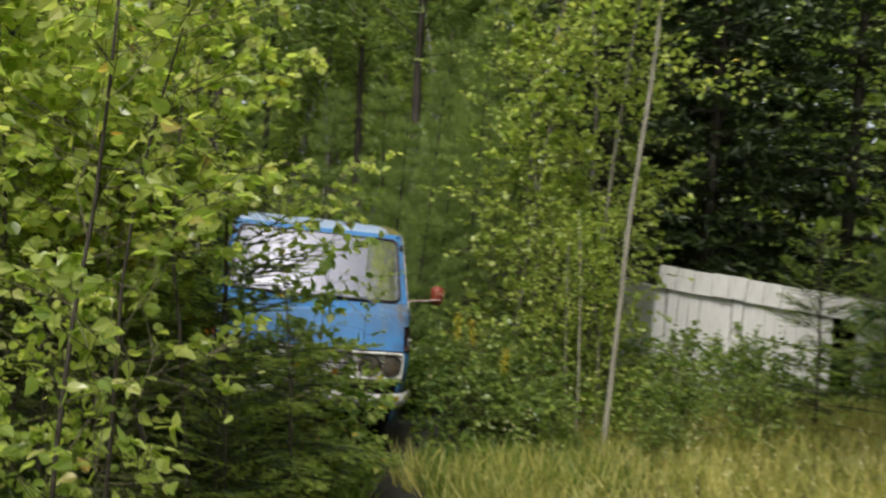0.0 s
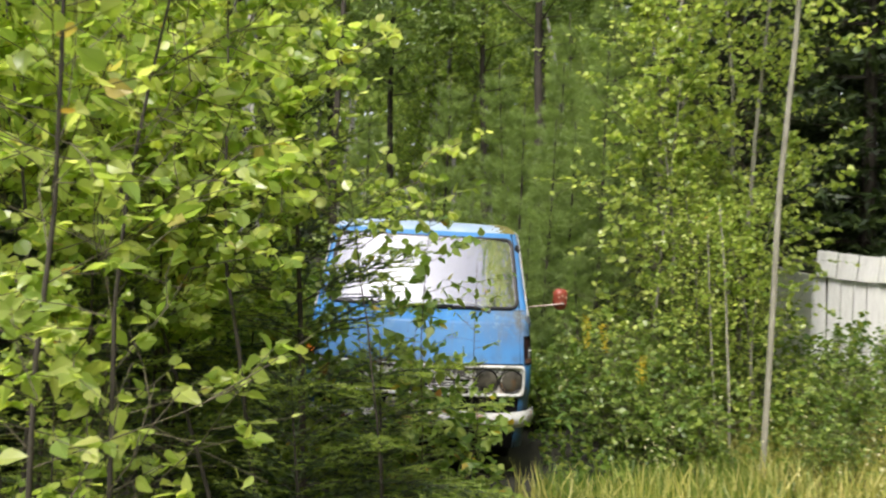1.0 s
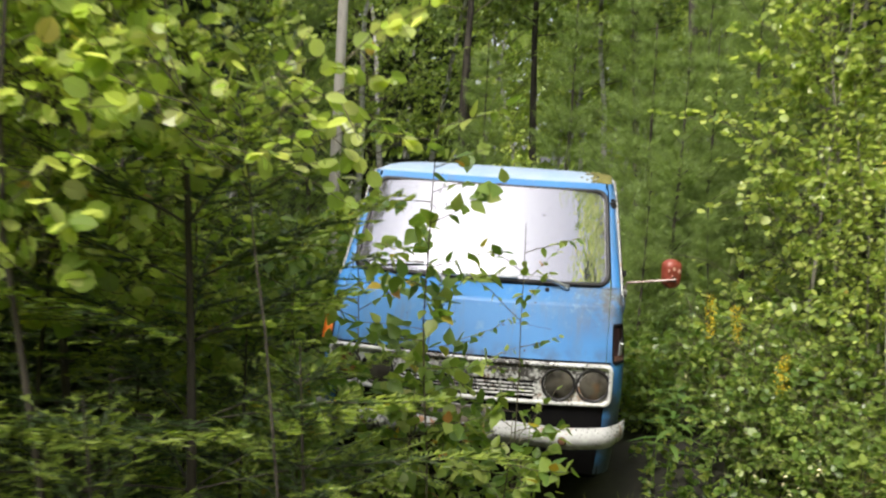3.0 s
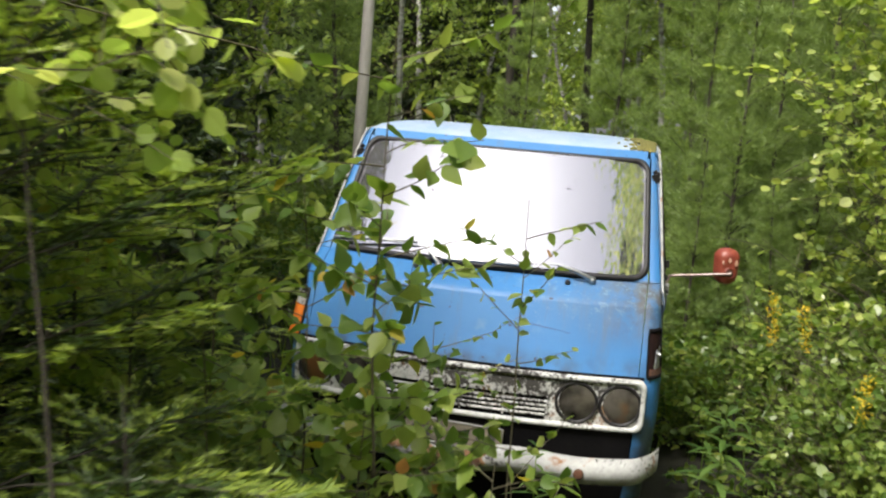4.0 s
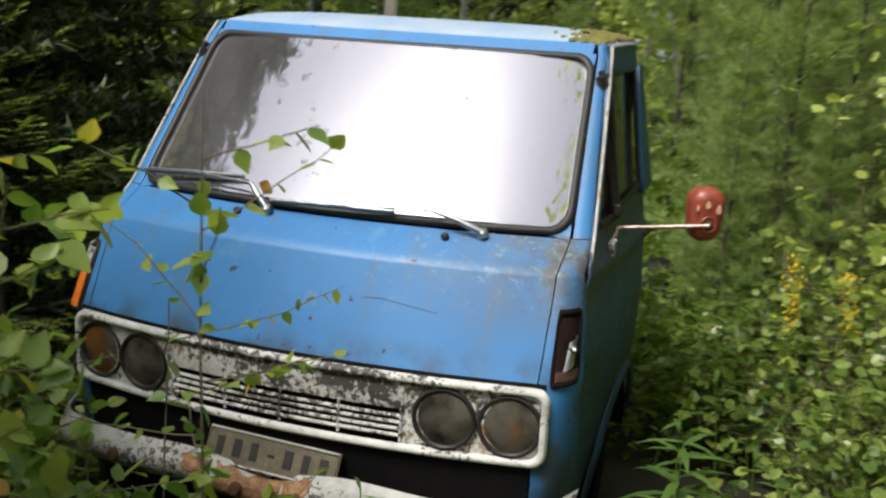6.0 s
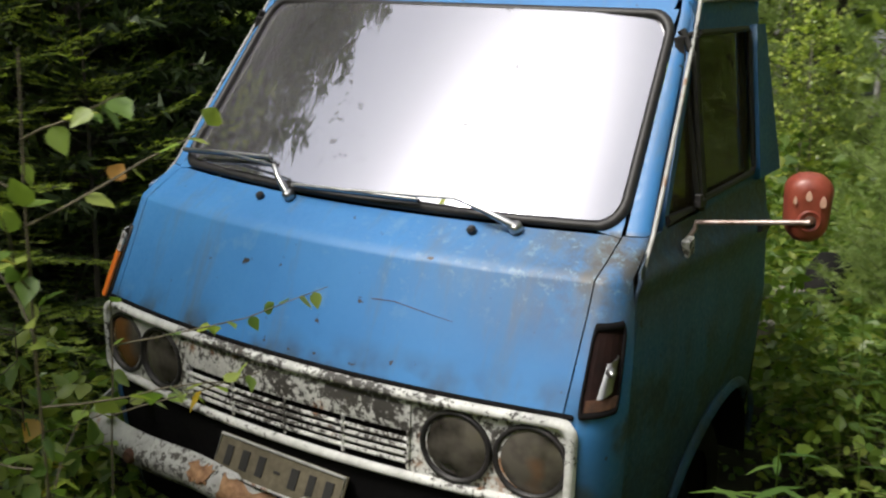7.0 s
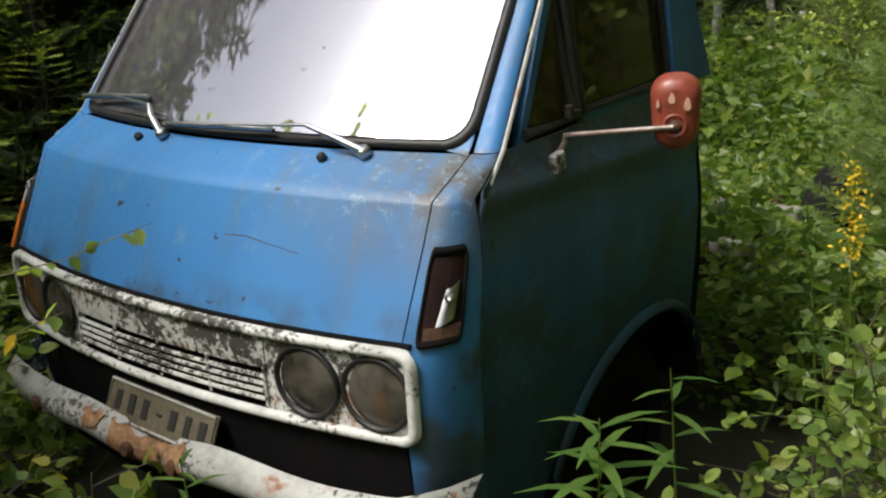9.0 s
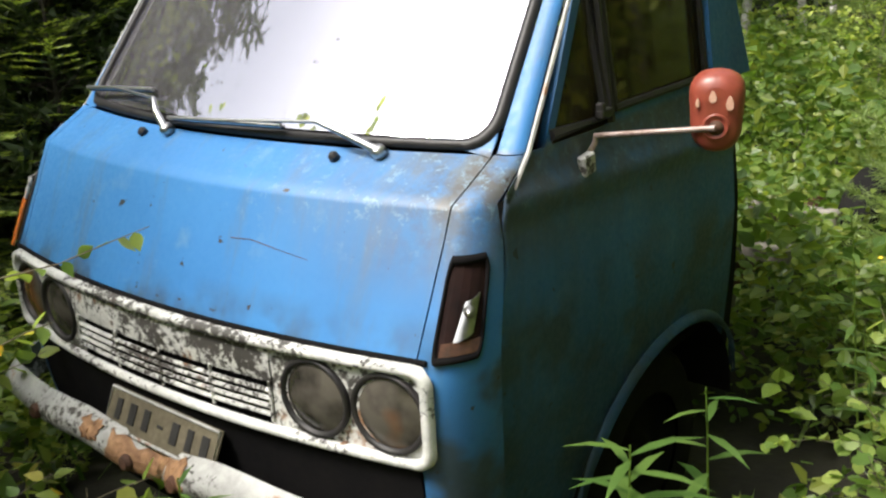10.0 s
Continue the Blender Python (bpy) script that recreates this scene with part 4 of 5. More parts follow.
def broadleaf(name, seed, h, r, start, wide, boughs, twigs, per_twig, size, bark, leaf, shape=LEAF_SIMPLE, lean=(0, 0), lift=0.12, stems=1, shy=None, facing=0.6, **tags):
    """A broad-leaved tree or sapling: tapered trunk, boughs, twigs and single leaves."""
    rng = np.random.default_rng(seed)
    bole, wood, crown = Heap(), Heap(), Heap()
    for st in range(stems):
        off = np.array([0, 0, 0.0]) if st == 0 else np.array([*rng.normal(0, 0.10, 2), 0])
        hh = h * (1 - 0.2 * st * rng.random())
        trunk = wander(rng, off + np.array([0, 0, -0.1]), (lean[0] + (0.15 * rng.normal() if st else 0), lean[1] + (0.15 * rng.normal() if st else 0), 1), hh, 10, 0.05, 0.05)
        tube(bole, trunk, r, r * 0.15, 8)
        for i in range(boughs):
            t = start + (0.99 - start) * (i + rng.random()) / boughs
            p = along_line(trunk, np.array([t]))[0]
            w = i * 2.4 + rng.normal(0, 0.4)
            prof = math.sin(min(1.0, (t - start) / (1 - start) * 0.85 + 0.22) * math.pi) ** 0.7
            ln = wide * prof * rng.uniform(0.7, 1.15) + 0.08
            if shy is not None and math.cos(w - radians(shy)) > 0.25:
                ln *= 0.4
            b = wander(rng, p, (math.cos(w), math.sin(w), rng.uniform(0.15, 0.8)), ln, 6, 0.16, lift * 0.5)
            tube(wood, b[::2], max(0.002, r * 0.26 * (1 - t * 0.7)), 0.0015, 3, False)
            full = rng.choice([0.25, 0.8, 1.1, 1.3])
            for j in range(twigs):
                q = along_line(b, np.array([0.2 + 0.8 * (j + rng.random()) / twigs]))[0]
                tl = ln * rng.uniform(0.25, 0.5) + 0.05
                tw = wander(rng, q, unit(b[-1] - b[0]) * 0.6 + rng.normal(0, 0.7, 3) * np.array([1, 1, 0.6]), tl, 4, 0.2, -0.02)
                tube(wood, tw[::2], 0.002, 0.001, 3, False)
                many = max(2, int(per_twig * full * rng.uniform(0.6, 1.3)))
                pos = along_line(tw, rng.uniform(0.05, 1, many) ** 0.7)
                d = unit(tw[-1] - tw[0]) * 0.6 + rng.normal(0, 0.7, (many, 3)) * np.array([1, 1, 0.6]) + np.array([0, 0, -0.25])
                leaves(crown, shape, pos, d, size * rng.uniform(0.55, 1.25, many), rng, facing)
    ob = empty(name, **tags)
    part("trunk", bole, bark, ob, smooth=True)
    tagged(part("branchwork", wood, M_TWIG, ob), kind="stuff")
    tagged(part("crown", crown, leaf, ob), kind="stuff")
    return ob


def spruce(name, seed, h, r, wide, whorls, per, twigs, needle, count, bark, leaf, start=0.06, droop=-0.1, shape=TUFT, **tags):
    """A conifer: whorls of drooping boughs with flat side twigs set with needles."""
    rng = np.random.default_rng(seed)
    bole, wood, green = Heap(), Heap(), Heap()
    trunk = wander(rng, (0, 0, -0.1), (0, 0, 1), h, 10, 0.012)
    tube(bole, trunk, r, 0.006, 8)
    for i in range(whorls):
        t = start + (0.985 - start) * (i + 0.5 * rng.random()) / whorls
        for j in range(per):
            w = 2 * math.pi * (j + rng.random() * 0.7) / per + i
            p = along_line(trunk, np.array([t]))[0]
            ln = wide * (1 - t) ** 0.8 * rng.uniform(0.7, 1.15) + 0.06
            b = wander(rng, p, (math.cos(w), math.sin(w), droop + 0.55 * t), ln, 6, 0.06, 0.03)
            tube(wood, b[::3], max(0.003, r * 0.25 * (1 - t)), 0.002, 3, False)
            axis = unit(b[-1] - b[0])
            sidev = unit(np.cross(axis, (0, 0, 1)))
            lines = [b[2:]]
            for k in range(twigs):
                u = 0.15 + 0.8 * (k + 0.5) / twigs
                q = along_line(b, np.array([u]))[0]
                tl = ln * 0.42 * (1 - u) + 0.04 + 0.03 * ln
                sd = sidev * (1 if k % 2 else -1) * 0.9 + axis * 0.75 + rng.normal(0, 0.15, 3) + np.array([0, 0, -0.12])
                lines.append(wander(rng, q, sd, tl, 3, 0.08))
            for ln_pts in lines:
                m = max(6, int(count * np.linalg.norm(ln_pts[-1] - ln_pts[0]) / needle * 0.5))
                u = rng.random(m)
                ax = unit(ln_pts[-1] - ln_pts[0])
                d = ax * 0.75 + rng.normal(0, 0.55, (m, 3)) + np.array([0, 0, 0.12])
                leaves(green, shape, along_line(ln_pts, u), d, needle * rng.uniform(0.7, 1.2, m), rng, 0.4)
    ob = empty(name, **tags)
    part("trunk", bole, bark, ob, smooth=True)
    tagged(part("branchwork", wood, bark, ob), kind="stuff")
    tagged(part("foliage", green, leaf, ob), kind="stuff")
    return ob


SPINE = (np.array([(-0.15, 0, 0), (0.15, 0, 0), (0, 1, 0.02)]), [(0, 1, 2)])


def young_spruce(name, seed, h, r, wide, whorls, per, **tags):
    """A young spruce: tiers of feather-like boughs with flat combs of needles, the outer shoots paler."""
    rng = np.random.default_rng(seed)
    bole, wood, inner, outer = Heap(), Heap(), Heap(), Heap()
    trunk = wander(rng, (0, 0, -0.1), (0, 0, 1), h, 10, 0.012)
    tube(bole, trunk, r, 0.004, 8)

    def clothe(line, fresh):
        length = np.linalg.norm(np.diff(line, axis=0), axis=1).sum()
        m = max(8, int(length * 270))
        u = rng.random(m)
        ax = unit(line[-1] - line[0])
        lat = unit(np.cross(ax, (0, 0, 1)))
        d = ax * 0.62 + lat * (rng.choice([-1, 1], m) * rng.uniform(0.3, 0.9, m))[:, None] + rng.normal(0, 0.10, (m, 3)) + np.array([0, 0, 0.22]) * rng.random((m, 1))
        pos, size = along_line(line, u), 0.032 * rng.uniform(0.7, 1.2, m)
        young = u > fresh
        for heap, k in ((inner, ~young), (outer, young)):
            if k.any():
                leaves(heap, SPINE, pos[k], d[k], size[k], rng, 0.9)

    for i in range(whorls):
        t = 0.10 + 0.87 * (i + 0.35 * rng.random()) / whorls
        for j in range(per if i % 2 else per + 1):
            w = 2 * math.pi * (j + rng.random() * 0.5) / per + i * 1.1
            p = along_line(trunk, np.array([t]))[0]
            ln = wide * (1 - t) ** 0.75 * rng.uniform(0.75, 1.15) + 0.07
            k = np.linspace(0, 1, 8)
            rise, sag = 0.05 + 0.75 * t, 0.42 * (1 - t)
            zz = ln * (rise * k - sag * k * k + 0.10 * k ** 3)
            out = np.stack([math.cos(w) * ln * k, math.sin(w) * ln * k, zz], 1)
            b = p + out + rng.normal(0, 0.008, (8, 3)) * k[:, None]
            tube(wood, b, max(0.003, r * 0.28 * (1 - t)), 0.0015, 3, False)
            axis = unit(b[-1] - b[0])
            side = unit(np.cross(axis, (0, 0, 1)))
            clothe(b[2:], 0.6)
            n = max(4, int(ln / 0.055))
            for q in range(n):
                u = 0.16 + 0.80 * (q + 0.5) / n
                c = along_line(b, np.array([u]))[0]
                tl = (0.46 * ln * (1 - u) + 0.045) * rng.uniform(0.8, 1.15)
                tw = wander(rng, c, side * (1 if q % 2 else -1) * 0.85 + axis * 0.75 + np.array([0, 0, -0.14]), tl, 3, 0.06)
                tube(wood, tw[::3], 0.0018, 0.001, 3, False)
                clothe(tw, 0.60 - 0.5 * u)
    ob = empty(name, **tags)
    part("trunk", bole, M_BARK, ob, smooth=True)
    tagged(part("branchwork", wood, M_BARK, ob), kind="stuff")
    tagged(part("foliage", inner, M_SPRIG, ob), kind="stuff")
    tagged(part("shoot_growth", outer, M_NEEDLE_TIP, ob, "pale young shoots"), kind="stuff")
    return ob


def put(ob, x, y, turn=0.0, size=1.0, dz=0.0):
    ob.matrix_world = pose(x, y, float(ground_z(x, y)) + dz, 0, 0, turn) @ Matrix.Scale(size, 4)
    return ob


def again(ob, x, y, turn=0.0, size=1.0, dz=0.0):
    c = copy_thing(ob, Matrix())
    c.matrix_world = pose(x, y, float(ground_z(x, y)) + dz, 0, 0, turn) @ Matrix.Scale(size, 4)
    return c


rnd = random.Random(11)

# saplings along the way
alder = put(broadleaf("leafy_sapling", 21, 3.4, 0.013, 0.46, 0.85, 36, 6, 12, 0.058, M_BARK, M_LEAF, ROUND, lean=(-0.16, 0.02), stems=2, shy=-35, facing=0.35,
            label="dense young alder sapling with broad sunlit leaves", category="sapling", group="roadside saplings"), -0.58, -2.88)
birch_near = put(broadleaf("leafy_sapling", 22, 3.6, 0.011, 0.12, 0.50, 36, 5, 7, 0.058, M_BARK, M_LEAF, LEAF, lean=(-0.02, 0.03), stems=2,
                 label="tall slender birch sapling with fresh green leaves", category="sapling", group="roadside saplings"), -0.88, -4.62)
alder_b = put(broadleaf("leafy_sapling", 23, 2.9, 0.012, 0.44, 0.70, 34, 6, 11, 0.058, M_BARK, M_LEAF, ROUND, lean=(-0.05, 0.02), shy=-35, facing=0.35,
              label="bushy alder sapling with bright broad leaves", category="sapling", group="roadside saplings"), -1.10, -2.75)
for src, x, y, w, k in ((alder, -1.60, -3.1, 100, 1.0), (alder_b, -1.20, -2.1, 40, 1.0), (alder_b, -1.02, -4.25, 10, 0.55),
                        (alder_b, -0.95, -1.42, 15, 0.82), (alder_b, -1.40, -0.95, 60, 0.9), (alder, -2.2, -3.3, 35, 1.05), (alder, -1.95, -2.0, 200, 1.1),
                        (alder, -3.0, -2.6, 300, 1.2), (birch_near, -3.8, -1.9, 150, 1.2), (alder, -4.6, -3.0, 10, 1.2)):
    again(src, x, y, w, k)

put(broadleaf("leafy_sapling", 24, 2.1, 0.008, 0.86, 0.46, 12, 5, 6, 0.050, M_BARK, M_LEAF, ROUND, lean=(0.02, 0.0), facing=0.35,
    label="slim alder sapling with a tuft of broad leaves above a spruce", category="sapling", group="roadside saplings"), -0.12, -2.75)

# young spruces beside the way
spruce_a = put(young_spruce("spruce_sapling", 31, 2.6, 0.024, 1.15, 11, 5, label="young spruce with drooping light green boughs", category="spruce", group="young spruces"), -0.50, -2.45)
for x, y, w, k in ((-1.35, -1.60, 80, 1.05), (-1.30, -3.05, 170, 0.75), (-0.42, -3.12, 60, 0.50), (4.35, -0.1, 30, 0.75), (6.3, 0.4, 130, 0.7), (-2.1, 0.2, 230, 1.0), (-0.62, -1.75, 300, 0.55), (-0.12, -2.50, 110, 0.52), (-1.75, 0.75, 20, 0.8), (-2.35, 1.2, 140, 1.0)):
    again(spruce_a, x, y, w, k)


def slim_sapling(seed, x, y, h, r, twig_list, size, label, lean=(0, 0)):
    """A thin sapling whose leaves are single pieces."""
    rng = np.random.default_rng(seed)
    ob = empty("aspen_sapling", label=label, category="sapling", group="saplings in front of the truck")
    wood, fine = Heap(), Heap()
    trunk = wander(rng, (0, 0, -0.05), (*lean, 1), h, 8, 0.04, 0.02)
    tube(wood, trunk, r, 0.0015, 6)
    one = Heap()
    leaves(one, LEAF, np.zeros((1, 3)), np.array([[0, 1.0, 0]]), 1.0, np.random.default_rng(1), 50.0)
    me = one.mesh("leaf", M_LEAF_ONE, True)
    spots = []
    for t, w, ln, up, n in twig_list:
        p = along_line(trunk, np.array([t]))[0]
        tw = wander(rng, p, (math.cos(radians(w)), math.sin(radians(w)), up), ln, 5, 0.12)
        tube(fine, tw, 0.0022, 0.001, 4, False)
        for k in range(n):
            u = 0.25 + 0.75 * (k + 0.6 * rng.random()) / n
            spots.append((along_line(tw, np.array([u]))[0], unit(tw[-1] - tw[0]) * 0.5 + rng.normal(0, 0.7, 3)))
    for k in range(int(h * 9)):
        u = 0.35 + 0.65 * rng.random()
        spots.append((along_line(trunk, np.array([u]))[0], rng.normal(0, 1, 3)))
    part("stem", wood, M_TWIG, ob, smooth=True)
    tagged(part("twigwork", fine, M_TWIG, ob), kind="stuff")
    for p, d in spots:
        lf = part("leaf", me, None, ob)
        way = Vector(unit(np.array(d) + np.array([0, 0, -0.25])))
        lf.matrix_local = Matrix.Translation(p) @ way.to_track_quat("Y", "Z").to_matrix().to_4x4() @ pose(0, 0, 0, 0, rng.normal(0, 35), 0) @ Matrix.Scale(size * rng.uniform(0.7, 1.3), 4)
    return put(ob, x, y)


def twig_fan(seed, n, lo, hi, ln, leaves_each):
    rng = random.Random(seed)
    return [(lo + (hi - lo) * (i + rng.random()) / n, i * 137 + rng.uniform(-30, 30), ln * rng.uniform(0.6, 1.2), rng.uniform(0.0, 0.6), leaves_each) for i in range(n)]


slim_sapling(41, 0.06, -1.51, 2.15, 0.0065, twig_fan(1, 22, 0.28, 0.97, 0.32, 9), 0.068, "thin dark-stemmed aspen sapling with round leaves", (0.03, 0))
slim_sapling(42, 0.31, -0.95, 1.72, 0.005, twig_fan(2, 14, 0.30, 0.95, 0.30, 6), 0.044, "slender aspen sapling with few round leaves and a yellow one", (0.02, 0))
slim_sapling(43, -0.33, -1.02, 1.75, 0.006, twig_fan(3, 22, 0.2, 0.97, 0.32, 9), 0.066, "short aspen sapling in front of the bumper")
slim_sapling(48, -0.10, -1.25, 1.55, 0.005, twig_fan(8, 22, 0.25, 0.97, 0.32, 9), 0.070, "leafy aspen sapling in front of the truck")
slim_sapling(49, 0.16, -1.08, 1.05, 0.005, twig_fan(9, 18, 0.25, 0.97, 0.30, 9), 0.066, "low leafy aspen shoot before the grille")
slim_sapling(50, -0.45, -1.55, 1.75, 0.006, twig_fan(10, 22, 0.25, 0.97, 0.34, 9), 0.072, "leafy aspen sapling with broad leaves")
slim_sapling(44, -0.06, -0.64, 1.25, 0.004, [(0.92, 27, 0.46, 0.22, 9), (0.8, 15, 0.36, 0.35, 9), (0.4, 200, 0.3, 0.3, 6), (0.5, 90, 0.25, 0.3, 5), (0.6, 250, 0.25, 0.3, 6)], 0.040, "low sprig with bright green leaves by the headlamps")
slim_sapling(55, 0.26, -1.38, 1.0, 0.005, twig_fan(15, 18, 0.3, 0.97, 0.30, 9), 0.064, "leafy aspen shoot before the grille")
slim_sapling(56, -0.05, -1.50, 1.15, 0.005, twig_fan(16, 20, 0.3, 0.97, 0.32, 9), 0.066, "leafy aspen shoot in front of the bumper")
slim_sapling(53, -0.60, -0.40, 0.85, 0.005, twig_fan(13, 16, 0.3, 0.97, 0.30, 8), 0.062, "leafy aspen shoot over the bumper")
slim_sapling(54, -0.78, -0.30, 1.0, 0.005, twig_fan(14, 16, 0.3, 0.97, 0.32, 8), 0.060, "leafy aspen shoot beside the headlamps")
slim_sapling(57, -0.02, -0.36, 0.62, 0.004, twig_fan(17, 12, 0.35, 0.97, 0.22, 6), 0.062, "small aspen shoot before the bumper")
slim_sapling(45, 0.38, -1.15, 0.85, 0.005, twig_fan(5, 14, 0.2, 0.95, 0.28, 8), 0.064, "low aspen shoot with pale leaves")
slim_sapling(46, -0.58, -1.25, 1.7, 0.006, twig_fan(6, 22, 0.2, 0.97, 0.34, 9), 0.068, "leafy aspen shoot beside the truck")
slim_sapling(47, -0.95, -0.55, 1.0, 0.005, twig_fan(7, 16, 0.2, 0.95, 0.30, 9), 0.064, "leafy aspen shoot beside the bumper")

# young trees behind and beside the truck
aspen = put(broadleaf("young_aspen", 51, 7.6, 0.034, 0.10, 0.95, 78, 6, 15, 0.062, M_PALESTEM, M_ASPEN, ROUND, lift=0.2, label="young aspen full of small light green leaves", category="tree", group="young aspens"), 2.35, 2.6)
aspen_b = put(broadleaf("young_aspen", 52, 4.2, 0.020, 0.06, 0.85, 44, 6, 12, 0.060, M_PALESTEM, M_ASPEN, ROUND, lift=0.15, stems=2, label="bushy young aspen with small green leaves", category="tree", group="young aspens"), 2.25, 1.75)
for x, y, w, s, src in ((2.80, 1.5, 60, 0.85, aspen), (3.3, 3.6, 130, 1.0, aspen), (3.4, 5.6, 320, 1.1, aspen), (2.30, 0.95, 100, 0.6, aspen_b), (2.60, 0.55, 240, 0.62, aspen_b),
                        (-3.7, 3.2, 40, 0.75, aspen), (-3.2, 4.6, 90, 1.1, aspen_b), (-0.2, 6.6, 10, 0.6, aspen_b), (6.6, 1.6, 210, 0.8, aspen)):
    again(src, x, y, w, s)

# round-leaved shrubs beside the truck
shrub = put(broadleaf("leafy_shrub", 57, 0.95, 0.007, 0.12, 0.42, 13, 5, 8, 0.040, M_TWIG, M_SHRUB, ROUND, lift=0.1, stems=4, facing=0.7, label="round-leaved shrub with pale green leaves beside the truck", category="shrub", group="round-leaved shrubs"), 1.70, 0.66)
for x, y, w, k in ((1.86, 0.20, 70, 0.85), (1.86, 1.10, 150, 1.15), (1.72, 1.55, 220, 1.0), (2.05, 0.62, 20, 1.2), (1.98, -0.15, 290, 0.75), (2.15, 1.45, 120, 1.3), (1.62, 1.95, 330, 1.2), (3.0, -0.2, 40, 0.9), (3.6, -0.5, 190, 0.8), (3.3, 0.5, 250, 1.0), (4.0, 0.6, 10, 1.0), (2.7, -0.7, 80, 0.6), (1.15, 1.95, 110, 0.7)):
    again(shrub, x, y, w, k)


def bare_stem(x, y, h, r, lean, label):
    h_ = Heap()
    tube(h_, wander(np.random.default_rng(int(x * 100)), (0, 0, -0.1), (*lean, 1), h, 8, 0.02), r, r * 0.5, 8)
    ob = empty("thin_tree", label=label, category="tree")
    part("trunk", h_, M_PALESTEM, ob, smooth=True)
    cr = Heap()
    rng = np.random.default_rng(int(x * 100) + 1)
    n = int(170 * h)
    clump = rng.uniform(0.36 if h > 4 else 0.5, 1, n // 22)
    mid = np.stack([lean[0] * h * clump, lean[1] * h * clump, h * clump], 1) + rng.normal(0, 0.10 * min(h, 5.0), (len(clump), 3)) * (1.5 - clump)[:, None]
    pick = rng.integers(0, len(clump), n * (3 if h > 4 else 1))
    n = len(pick)
    base = mid[pick] + rng.normal(0, 0.13, (n, 3))
    leaves(cr, ROUND, base, rng.normal(0, 1, (n, 3)), (0.055 if h > 4 else 0.036) * rng.uniform(0.6, 1.2, n), rng)
    tagged(part("crown", cr, M_LEAF, ob), kind="stuff")
    return put(ob, x, y)


bare_stem(2.40, -0.30, 8.5, 0.024, (0.035, 0.0), "thin pale birch with a bare lower trunk")
bare_stem(2.30, 0.44, 1.9, 0.012, (-0.03, 0.0), "thin pale sapling stem in the grass")
bare_stem(2.36, 0.24, 2.1, 0.013, (-0.06, 0.02), "thin pale sapling stem in the grass")

# pine sapling and the taller wood behind
pine = put(spruce("young_pine", 61, 3.4, 0.03, 0.95, 12, 5, 9, 0.088, 36.0, M_BARK, M_PINE, 0.15, 0.35, LONG, label="young pine with long soft needles", category="pine", group="young pines"), 1.15, 4.6)
for x, y, w, s in ((1.75, 6.4, 50, 1.2), (-0.9, 8.4, 120, 1.1), (2.4, 8.0, 200, 1.5), (-3.4, 9.0, 280, 1.6), (5.9, 1.4, 40, 0.75), (1.02, 2.75, 77, 0.58), (1.28, 3.2, 40, 0.9), (1.58, 2.5, 210, 0.5), (1.62, 3.9, 15, 0.9), (2.05, 4.5, 100, 1.15), (2.5, 5.6, 160, 1.5), (1.2, 6.0, 250, 1.2), (0.3, 7.2, 20, 1.2)):
    again(pine, x, y, w, s)
big_spruce = put(spruce("tall_spruce", 71, 11.5, 0.13, 2.3, 32, 8, 11, 0.21, 4.4, M_BARK, M_NEEDLE, 0.03, -0.2, TUFT, label="tall dark spruce with dense drooping boughs", category="spruce", group="tall spruces"), -4.2, 3.0)
tall_pine = put(broadleaf("tall_pine", 72, 13.0, 0.12, 0.40, 2.3, 40, 9, 40, 0.22, M_BARK, M_PINE, TUFT, label="tall pine with a bare lower trunk", category="pine", group="tall pines"), 2.4, 12.5)
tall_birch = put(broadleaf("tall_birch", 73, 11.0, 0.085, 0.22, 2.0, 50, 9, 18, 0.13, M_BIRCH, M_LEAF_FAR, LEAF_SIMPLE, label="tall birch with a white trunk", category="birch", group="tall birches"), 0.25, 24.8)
for x, y, s in ((-3.3, 0.6, 0.55), (-5.0, 0.2, 1.0), (-7.0, 2.4, 1.1), (-2.6, 1.8, 0.45), (-6.8, -2.0, 0.45), (-4.9, -1.6, 0.42), (-4.6, -3.4, 0.38), (-2.9, -0.2, 0.32), (-2.2, 1.0, 0.36), (-3.0, 2.4, 0.5), (4.6, 7.0, 0.9), (6.6, 7.5, 1.1), (8.5, 6.5, 1.0),
                (9.8, 3.0, 1.1), (5.6, 9.5, 1.2), (7.5, 11.0, 1.2), (10.5, -1.5, 1.0), (-4.4, 17.0, 1.3), (-6.4, 13.0, 1.1)):
    again(big_spruce, x, y, rnd.uniform(0, 360), s * rnd.uniform(0.92, 1.08))
# the first pine is added out of view, mirrored as the windscreen's dark edge
for x, y in ((5.5, -0.3), (4.4, 13.0), (-1.9, 14.5), (6.8, 14.0), (-2.2, 18.0), (3.2, 18.5), (-5.8, 15.0), (8.8, 13.0), (5.4, 20.0), (-0.8, 21.0), (10.5, 17.0), (-8.0, 17.0), (1.9, 22.0)):
    again(tall_pine, x, y, rnd.uniform(0, 360), rnd.uniform(0.85, 1.15))
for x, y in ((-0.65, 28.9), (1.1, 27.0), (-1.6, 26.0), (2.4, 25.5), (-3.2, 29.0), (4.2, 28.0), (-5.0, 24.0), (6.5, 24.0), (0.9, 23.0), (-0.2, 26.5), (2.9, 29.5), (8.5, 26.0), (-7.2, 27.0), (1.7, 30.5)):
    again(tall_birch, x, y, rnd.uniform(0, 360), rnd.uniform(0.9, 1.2))
